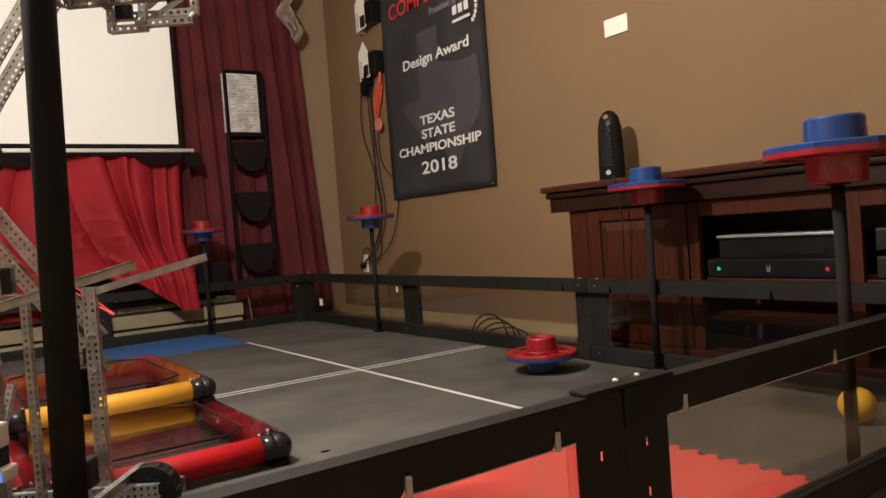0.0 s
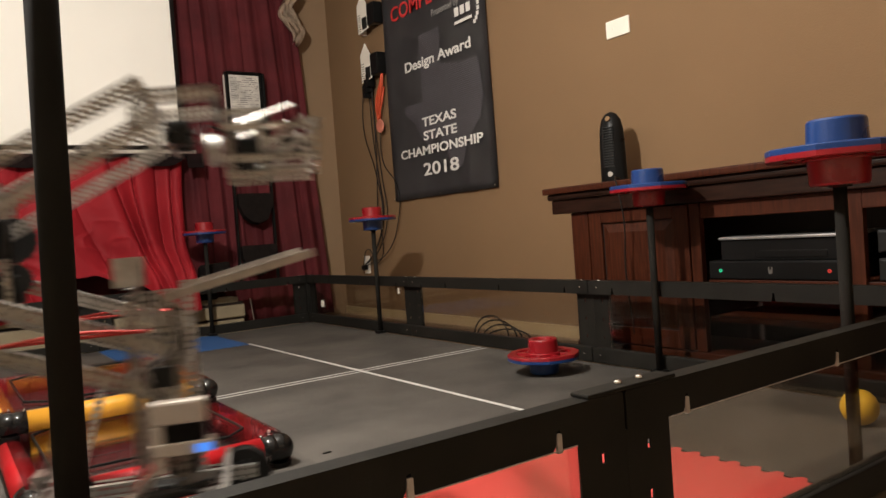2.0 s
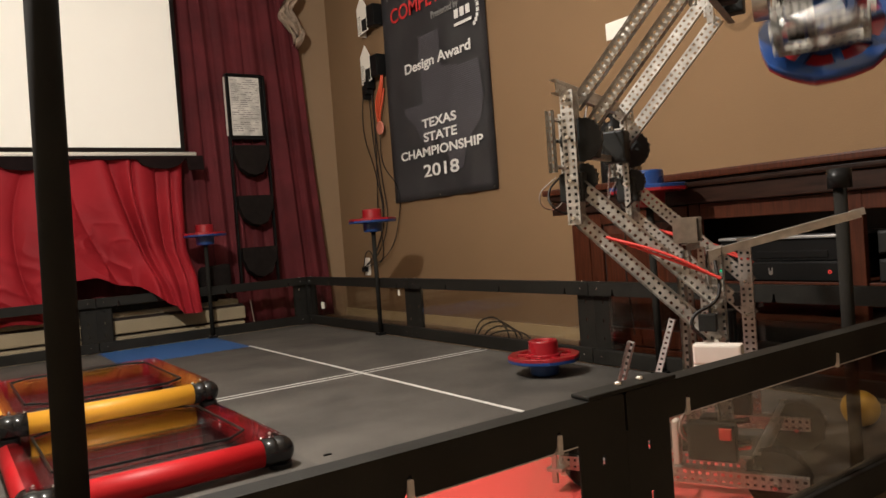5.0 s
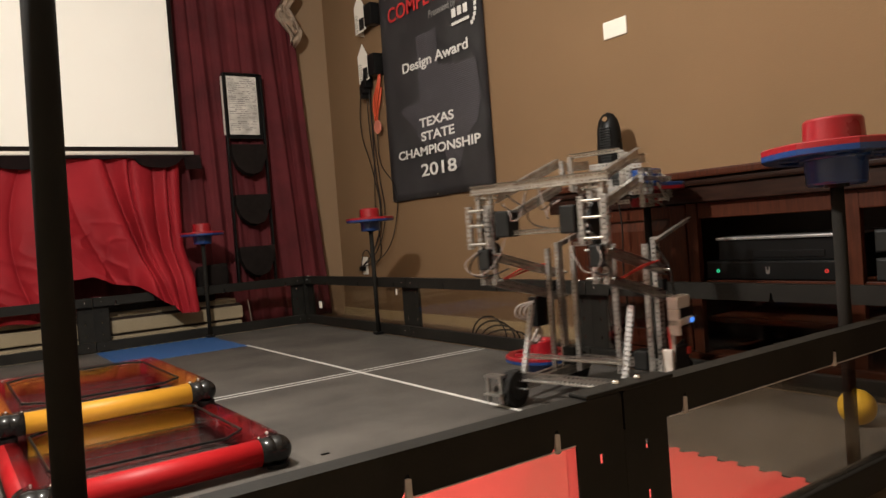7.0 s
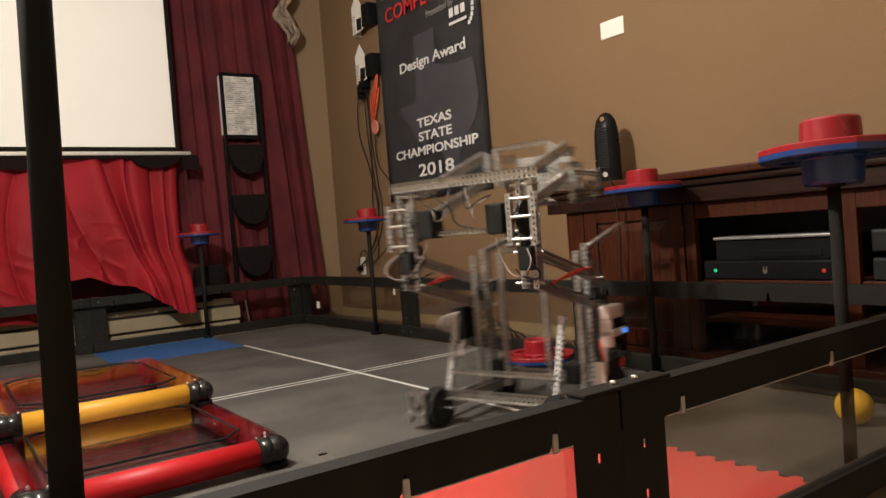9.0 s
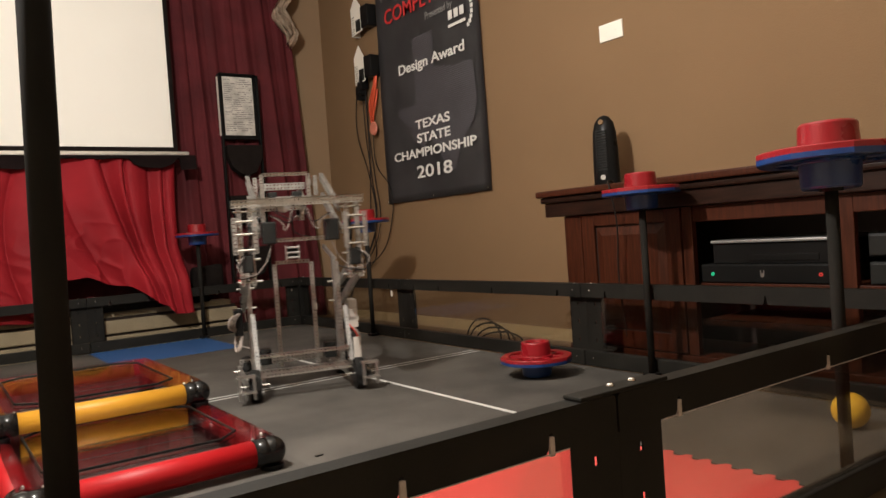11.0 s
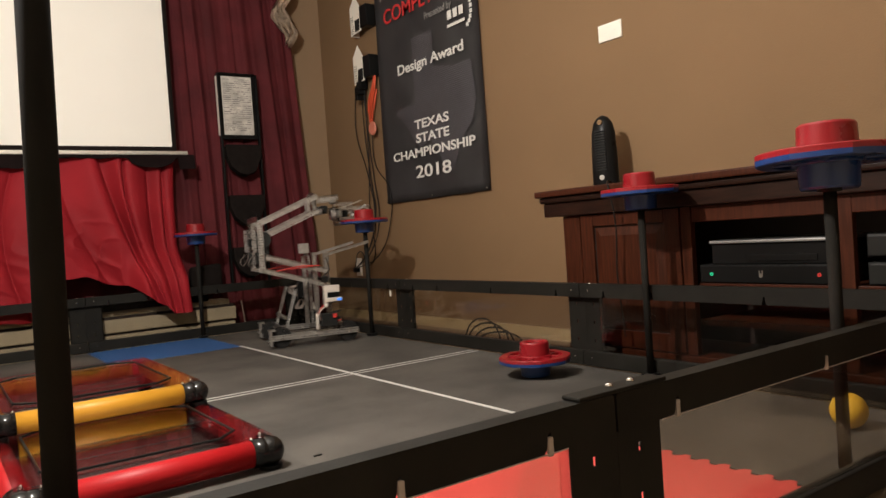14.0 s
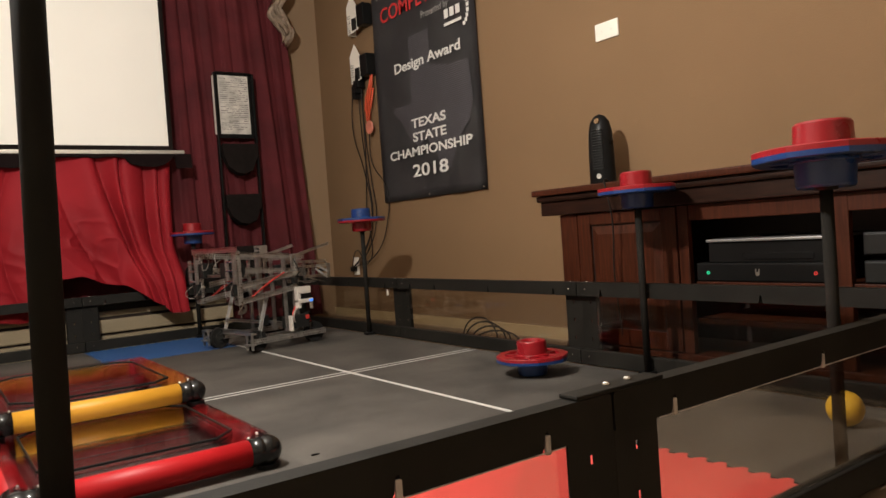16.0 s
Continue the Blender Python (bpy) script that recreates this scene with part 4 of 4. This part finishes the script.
for dz in (0.455, 0.472, 0.490):
    tube(gbx, (-0.010, -0.024, dz), (-0.010, 0.024, dz), 0.004, 10)
part("lift_gearbox", gbx, M["alu"], robot, "small open gearbox")
part("motor", B(-0.004, 0.024, -0.018, 0.018, 0.450, 0.495, 0.004), M["motor"], robot, "black motor")
# controller and battery on the right-hand side
bx = bmesh.new()
box(bx, 0.05, 0.128, -0.226, -0.195, 0.250, 0.284, 0.004)
box(bx, 0.05, 0.066, -0.226, -0.195, 0.18, 0.250, 0.003)
box(bx, 0.05, 0.136, -0.230, -0.195, 0.205, 0.224, 0.003)
ctrl = part("controller", bx, M["cream"], robot, "cream plastic controller housing")
part("recess", B(0.0665, 0.126, -0.2245, -0.197, 0.2245, 0.2495), M["plastic"], ctrl, "dark slot")
part("display", B(0.112, 0.133, -0.2325, -0.2305, 0.208, 0.220), M["led_b"], ctrl, "small blue display")
bx = bmesh.new()
box(bx, 0.03, 0.11, -0.222, -0.195, 0.085, 0.15, 0.004)
for zz in (0.10, 0.135):
    tube(bx, (0.02, -0.21, zz), (0.13, -0.20, zz + 0.02), 0.005, 8)
part("battery", bx, M["motor"], robot, "dark battery block")
part("battery_clip", B(0.085, 0.105, -0.231, -0.226, 0.125, 0.145, 0.002), M["band"], robot, "small red battery clip")
part("side_plate", B(0.005, 0.016, -0.222, -0.195, 0.075, 0.15, 0.003), M["cream"], robot, "pale side plate")
part("left_controller", B(-0.01, 0.05, 0.185, 0.215, 0.20, 0.29, 0.004), M["plastic"], robot, "dark control box")
for k in range(3):
    cable("coiled_cable", [(0.0, 0.19, 0.28), (-0.03 - 0.01 * k, 0.215 + 0.01 * k, 0.25), (0.0, 0.21, 0.21), (0.02, 0.215 - 0.01 * k, 0.18), (-0.02 + 0.01 * k, 0.21, 0.15), (0.0, 0.19, 0.20)], 0.0035, M["wirew"], robot, "coiled pale cable")
    cable("cable", [(0.06 + 0.02 * k, -0.19, 0.20), (0.02, -0.215 - 0.004 * k, 0.14), (0.07, -0.20, 0.10), (0.13, -0.205 + 0.01 * k, 0.11)], 0.003, M["wirew"] if k else M["band"], robot)
cable("cable", [(0.07, -0.21, 0.29), (0.05, -0.215, 0.32), (0.09, -0.19, 0.36), (XT, -0.16, 0.42)], 0.003, M["wire"], robot)


def wheel(x, y):
    w = new("wheel")
    w.parent = robot
    w.empty_display_size = 0.02
    part("tyre", T((0, -0.017, 0), (0, 0.017, 0), 0.050, 28), M["rubber"], w)
    part("rim", T((0, -0.019, 0), (0, 0.019, 0), 0.030, 8), M["motor"], w)
    for k in range(10):
        a = 2 * math.pi * k / 10
        part("roller", ballmesh(bmesh.new(), (0.046 * math.cos(a), 0.0, 0.046 * math.sin(a)), 0.0085, 10, 8, (1, 2.0, 1)), M["rubber"], w)
    return w, x, y


WHEELS = [wheel(x, y) for x in (-0.165, 0.165) for y in (-0.172, 0.172)]

# lift linkage: two lower bars and two upper bars a side
LOWER, UPPER = [], []
for s in (1, -1):
    for k, dz in enumerate((0.0, DZ)):
        hub = new("lower_bar")
        hub.parent = robot
        hub.empty_display_size = 0.02
        chan("bar", hub, L1 + 0.02, (-L1 - 0.01, s * 0.172, 0), (0.01, s * 0.172, 0), s)
        if k == 0:
            for q in (0, 1):
                cable("rubber_band", [(-0.262, s * (0.180 + 0.006 * q), 0.010), (-0.16, s * (0.183 + 0.006 * q), 0.050 + 0.008 * q), (-0.065, s * (0.180 + 0.006 * q), 0.085)], 0.0026, M["band"], hub, "stretched red rubber band")
        LOWER.append((hub, dz))
    for k, dz in enumerate((HU1, HU2)):
        hub = new("upper_bar")
        hub.parent = robot
        hub.empty_display_size = 0.02
        chan("bar", hub, L2 + 0.02, (-0.01, s * YU, 0), (L2 + 0.01, s * YU, 0), s)
        UPPER.append((hub, dz))

mid = new("middle_frame")
mid.parent = robot
for s in (1, -1):
    chan("column", mid, 0.25, (0, s * YM, -0.012), (0, s * YM, 0.238), -s)
    chan("column", mid, 0.25, (0, s * 0.148, -0.012), (0, s * 0.148, 0.238), s, 1)
    for z in (0.10, 0.15, 0.19):
        part("standoff", T((-0.035, s * 0.150, z), (-0.035, s * 0.200, z), 0.004, 10), M["bolt"], mid)
    for dy in (0.150, 0.200):
        chan("gear_plate", mid, 0.115, (-0.030, s * dy, 0.088), (-0.030, s * dy, 0.203), s if dy > 0.17 else -s, 1)
    part("motor", B(-0.03, 0.022, s * 0.100 - 0.022, s * 0.100 + 0.022, 0.115, 0.185, 0.005), M["motor"], mid, "black motor")
    part("motor", B(-0.028, 0.020, s * 0.172 - 0.018, s * 0.172 + 0.018, 0.03, 0.085, 0.005), M["motor"], mid, "black motor")
    cable("cable", [(-0.02, s * 0.17, 0.09), (-0.045, s * 0.20, 0.05), (-0.03, s * 0.21, 0.02), (-0.01, s * 0.16, 0.015), (0.02, s * 0.12, 0.03)], 0.0022, M["wire"], mid)
chan("top_bar", mid, 0.42, (-0.012, -0.21, 0.246), (-0.012, 0.21, 0.246), -1, 2, "steel")
for s in (1, -1):
    for k, drop in enumerate((0.02, 0.045)):
        cable("cable", [(-0.028, s * 0.095, 0.205), (-0.045, s * (0.075 - 0.02 * k), 0.215 - drop), (-0.04, s * (0.035 + 0.02 * k), 0.200 - drop), (-0.02, s * 0.018, 0.235)], 0.0016, M["wirew"] if k else M["wire"], mid)
    cable("cable", [(-0.035, s * 0.185, 0.08), (-0.062, s * 0.205, 0.045), (-0.055, s * 0.170, 0.020), (-0.035, s * 0.120, 0.055), (-0.02, s * 0.095, 0.115)], 0.0012, M["wirew"], mid)
chan("lower_crossbar", mid, 0.22, (-0.008, -0.11, 0.125), (-0.008, 0.11, 0.125), -1, 1)
cable("cable", [(-0.01, 0.09, 0.225), (-0.015, 0.06, 0.205), (-0.015, 0.03, 0.185), (-0.01, 0.02, 0.15), (0.0, -0.03, 0.13)], 0.0018, M["wire"], mid)

for s in (1, -1):
    for k, z in enumerate((0.0, DZ, HU1, HU2)):
        part("axle", T((0, s * 0.130, z), (0, s * 0.204, z), 0.0036, 10), M["bolt"], mid, "steel axle")
    for z, rr in ((0.147, 0.040), (0.075, 0.026)):
        gb = bmesh.new()
        n = 36
        ring = [[gb.verts.new((0.012 + (rr + (0.0025 if q % 2 else 0)) * math.cos(2 * math.pi * q / n), s * 0.160 + o, z + (rr + (0.0025 if q % 2 else 0)) * math.sin(2 * math.pi * q / n))) for q in range(n)] for o in (-0.004, 0.004)]
        gb.faces.new(ring[0])
        gb.faces.new(ring[1])
        for q in range(n):
            gb.faces.new((ring[0][q], ring[0][(q + 1) % n], ring[1][(q + 1) % n], ring[1][q]))
        part("gear", gb, M["motor"], mid, "dark toothed gear")
for s in (1, -1):
    for z in (ZT1, ZT1 + DZ):
        part("axle", T((XT, s * 0.130, z), (XT, s * 0.195, z), 0.0036, 10), M["bolt"], robot, "steel axle")
    for x in (-0.165, 0.0, 0.165):
        part("axle", T((x, s * 0.125, 0.0505), (x, s * 0.222, 0.0505), 0.004, 10), M["bolt"], robot, "steel axle")
    part("sensor", B(XT - 0.03, XT + 0.0, s * 0.178 - 0.008, s * 0.178 + 0.008, 0.30, 0.33, 0.002), M["motor"], robot, "small dark sensor")

# gripper carrier at the end of the upper bars
head = new("gripper_carrier")
head.parent = robot
for s in (1, -1):
    chan("upright", head, 0.10, (0, s * 0.076, -0.085), (0, s * 0.076, 0.015), s, 1, "steel")
    chan("upright", head, 0.07, (-0.01, s * 0.100, -0.065), (-0.01, s * 0.100, 0.005), s, 1)
    chan("side_arm", head, 0.125, (-0.005, s * 0.092, -0.014), (0.12, s * 0.092, -0.006), s)
    part("motor", B(0.03, 0.070, s * 0.045 - 0.018, s * 0.045 + 0.018, -0.085, -0.045, 0.005), M["motor"], head, "black motor")
chan("arch_bar", head, 0.16, (0, -0.08, 0.015), (0, 0.08, 0.015), -1, 1, "steel")
chan("crossbar", head, 0.21, (0.03, -0.105, -0.075), (0.03, 0.105, -0.075), 1, 2)
chan("crossbar", head, 0.17, (0.11, -0.085, -0.020), (0.11, 0.085, -0.020), 1, 2)
part("turntable", T((0.092, 0, -0.09), (0.118, 0, -0.09), 0.028, 24), M["alu"], head, "round turning gear")

claw = new("gripper")
claw.parent = robot
for s in (1, -1):
    chan("fork", claw, 0.155, (0.0, s * 0.085, 0.026), (0.155, s * 0.085, 0.026), s, 1, "steel")
    chan("fork", claw, 0.155, (0.0, s * 0.085, -0.026), (0.155, s * 0.085, -0.026), s, 1, "steel")
    chan("fork_end", claw, 0.065, (0.150, s * 0.085, -0.032), (0.150, s * 0.085, 0.033), s, 1, "steel")
    part("tie_rod", T((0.02, s * 0.085, 0.030), (0.12, s * 0.092, 0.062), 0.003, 10), M["bolt"], claw)
    part("rubber_pad", B(0.095, 0.14, s * 0.078 - 0.003, s * 0.078 + 0.003, -0.008, 0.008, 0.002), M["rubber"], claw)
    for a, b in (((0.066, -0.012), (0.140, 0.040)), ((0.075, -0.030), (0.145, 0.010))):
        st = bmesh.new()
        ln = math.hypot(b[0] - a[0], b[1] - a[1])
        box(st, 0, ln, -0.0012, 0.0012, -0.005, 0.005, 0.0004)
        part("strut", st, M["dull"], claw, "bright flat strut", Matrix.Translation((a[0], s * 0.093, a[1])) @ Matrix.Rotation(-math.atan2(b[1] - a[1], b[0] - a[0]), 4, "Y"))
    chan("finger", claw, 0.10, (0.055, s * 0.060, -0.048), (0.155, s * 0.060, -0.048), s, 1, "steel")
    for x in (0.060, 0.150):
        part("standoff", T((x, s * 0.060, -0.046), (x, s * 0.085, -0.028), 0.0035, 10), M["bolt"], claw)
for s in (1, -1):
    # open frame round the turning gears
    for x in (0.010, 0.066):
        chan("frame_post", claw, 0.115, (x, s * 0.066, -0.058), (x, s * 0.066, 0.057), s, 1)
    for z in (-0.052, 0.052):
        chan("frame_bar", claw, 0.066, (0.006, s * 0.068, z), (0.072, s * 0.068, z), s, 1, "steel")
    part("sensor", B(0.024, 0.052, s * 0.060 - 0.006, s * 0.060 + 0.006, -0.038, -0.014, 0.002), M["motor"], claw, "dark sensor")
for y in (-0.045, 0.0, 0.045):
    part("gear", T((0.012, y, 0.010), (0.020, y, 0.010), 0.020, 20), M["motor"], claw, "dark gear")
part("motor", B(0.022, 0.062, -0.020, 0.020, -0.022, 0.018, 0.004), M["motor"], claw, "black motor")
chan("end_bar", claw, 0.17, (0.152, -0.085, 0.034), (0.152, 0.085, 0.034), 1, 1, "steel")
for q in (-1, 1):
    cable("cable", [(0.01, 0.03 * q, 0.02), (-0.02, 0.05 * q, 0.035), (-0.05, 0.06 * q, 0.02), (-0.075, 0.05 * q, 0.03)], 0.002, M["wire"], claw)
chan("base_plate", claw, 0.18, (0.004, -0.09, 0.0), (0.004, 0.09, 0.0), 1, 3, "steel")

# time, place along x and y, heading in degrees, lower and upper bar angle, gripper roll
DRIVE = [
    (0.0, -1.806, -2.83, -35, 54, 55, 0),
    (0.6, -1.806, -2.83, -35, 53, 54, 0),
    (0.8, -1.806, -2.83, -35, 34, 36, 0),
    (1.0, -1.806, -2.83, -35, 12, 13, 0),
    (1.15, -1.806, -2.83, -35, 5, 5, 0),
    (1.3, -1.805, -2.832, -35, 8.5, 10, 0),
    (1.5, -1.79, -2.85, -33, 19, 23, 0),
    (1.8, -1.70, -2.885, -26, 24, 32, 0),
    (2.0, -1.615, -2.905, -20, 19.8, 27.5, 0),
    (2.5, -1.314, -2.997, -9, 18.8, 17.6, 0),
    (2.7, -1.165, -3.035, -11, 18.5, 17.2, 0),
    (3.0, -0.88, -3.05, -17.5, 17.5, 19.5, 0),
    (3.2, -0.785, -3.015, -39, 17.8, 22.5, 0),
    (3.5, -0.749, -3.005, -64, 19.5, 23.5, 0),
    (3.7, -0.745, -3.045, -63, 18.8, 23.4, 0),
    (4.1, -0.708, -3.162, -64.5, 18, 23.3, 0),
    (4.5, -0.665, -3.33, -67, 18, 21, 0),
    (4.9, -0.660, -3.33, -66, 44, 48, 30),
    (5.3, -0.660, -3.31, -62, 40, 44, 180),
    (5.7, -0.67, -3.28, -54, 18, 22, 180),
    (6.1, -0.62, -2.98, -30, 34, 42, 180),
    (6.4, -0.525, -2.77, -8, 29.6, 35.8, 180),
    (7.0, -0.369, -2.79, 13.5, 13.4, 17.5, 180),
    (7.3, -0.243, -2.759, 12.9, 16.6, 20.6, 180),
    (7.6, -0.187, -2.742, 8, 18, 22, 180),
    (8.0, -0.193, -2.683, 0.4, 42.3, 48, 240),
    (8.2, -0.195, -2.69, 2, 36, 41, 355),
    (8.5, -0.24, -2.742, 12, 10.1, 14.3, 360),
    (9.0, -0.613, -2.777, 18.6, 15.6, 19.6, 360),
    (9.2, -0.688, -2.72, 54, 17.2, 21.3, 360),
    (10.2, -0.81, -2.2, 82, 19, 23, 360),
    (11.4, -0.825, -1.61, 69.6, 19, 23.3, 360),
    (12.0, -0.626, -1.116, 67.4, 20.8, 25, 360),
    (12.5, -0.512, -0.80, 54, 20.7, 25, 360),
    (13.0, -0.44, -0.722, 5, 19.8, 20.8, 360),
    (13.5, -0.427, -0.702, -4.4, 21.6, 18.9, 360),
    (14.0, -0.285, -0.735, -14.5, 17.4, 22.8, 360),
    (14.2, -0.245, -0.74, -14, 17.6, 21.5, 360),
    (14.6, -0.196, -0.746, -12.4, 39.4, 43.5, 425),
    (14.8, -0.193, -0.747, -12, 43.6, 45.8, 520),
    (15.0, -0.196, -0.764, -9.5, 28.3, 29.4, 540),
    (15.2, -0.251, -0.778, -4.6, 8.4, 9.2, 540),
    (15.6, -0.38, -0.75, 4, -2, 0, 540),
    (16.0, -0.489, -0.712, 11, -7.3, -5, 540),
]


def glide(t, col):
    ks = [r[0] for r in DRIVE]
    vs = [r[col] for r in DRIVE]
    i = max(0, min(len(ks) - 2, sum(1 for k in ks if k <= t) - 1))

    def slope(j):
        if j <= 0 or j >= len(ks) - 1:
            return 0.0
        a = (vs[j] - vs[j - 1]) / (ks[j] - ks[j - 1])
        b = (vs[j + 1] - vs[j]) / (ks[j + 1] - ks[j])
        return 0.0 if a * b <= 0 else 2 * a * b / (a + b)

    h = ks[i + 1] - ks[i]
    u = min(1, max(0, (t - ks[i]) / h))
    return ((1 + 2 * u) * (1 - u) ** 2 * vs[i] + u * (1 - u) ** 2 * h * slope(i) + u * u * (3 - 2 * u) * vs[i + 1] - u * u * (1 - u) * h * slope(i + 1))


def robot_state(t):
    x, y, h, a1, a2, roll = (glide(t, c) for c in range(1, 7))
    base = pose(x, y, 0, 0, 0, h)
    r1, r2 = radians(a1), radians(a2)
    mx, mz = XT - L1 * math.cos(r1), ZT1 + L1 * math.sin(r1)
    ux, uz = mx + L2 * math.cos(r2), mz + HU2 + L2 * math.sin(r2)
    return base, a1, a2, (mx, mz), (ux, uz), pose(ux + 0.122, 0, uz - 0.09, roll)


def motions():
    times = [round(k * 0.1, 1) for k in range(161)]
    states = [robot_state(t) for t in times]
    walk(robot, [(t, s[0]) for t, s in zip(times, states)])
    for hub, dz in LOWER:
        walk(hub, [(t, pose(XT, 0, ZT1 + dz, 0, s[1], 0)) for t, s in zip(times, states)])
    for hub, dz in UPPER:
        walk(hub, [(t, pose(s[3][0], 0, s[3][1] + dz, 0, -s[2], 0)) for t, s in zip(times, states)])
    walk(mid, [(t, pose(s[3][0], 0, s[3][1])) for t, s in zip(times, states)])
    walk(head, [(t, pose(s[4][0], 0, s[4][1])) for t, s in zip(times, states)])
    walk(claw, [(t, s[5]) for t, s in zip(times, states)])
    for w, x, y in WHEELS:
        turn, rows, last = 0.0, [], None
        for t, s in zip(times, states):
            here = s[0] @ Vector((x, y, 0))
            if last is not None:
                step = (here - last).dot(s[0].to_3x3() @ Vector((1, 0, 0)))
                turn += max(-80, min(80, math.degrees(step / 0.05)))
            last = here
            rows.append((t, pose(x, y, 0.0505, 0, turn, 0)))
        walk(w, rows)
    # a cap rides with the gripper from the grip to the release
    for c, (px, py), flipped, t0, t1 in ((cap_b, P2, False, 14.2, 15.2), (cap_c, P3, True, 7.6, 8.5), (cap_d, P4, True, 4.6, 5.7)):
        rest = pose(px, py, CAPZ, 180 if flipped else 0, 0, 12)
        grip = robot_state(t0)
        hold = (grip[0] @ grip[5]).inverted() @ rest
        done = pose(px, py, CAPZ, 0 if flipped else 180, 0, 12)
        rows = [(0.0, rest), (t0, rest)]
        for t in times:
            if t0 < t < t1:
                s = robot_state(t)
                m = s[0] @ s[5] @ hold
                u = (t - t0) / (t1 - t0)
                k = max(0.0, (u - 0.6) / 0.4)
                m = Matrix.LocRotScale(m.translation.lerp(done.translation, k * k * (3 - 2 * k)), m.to_quaternion(), None)
                rows.append((t, m))
        end = rows[-1][1].to_quaternion()
        last = Matrix.LocRotScale(done.translation, end, None)
        rows += [(t1, last), (16.0, last)]
        walk(c, rows)


motions()
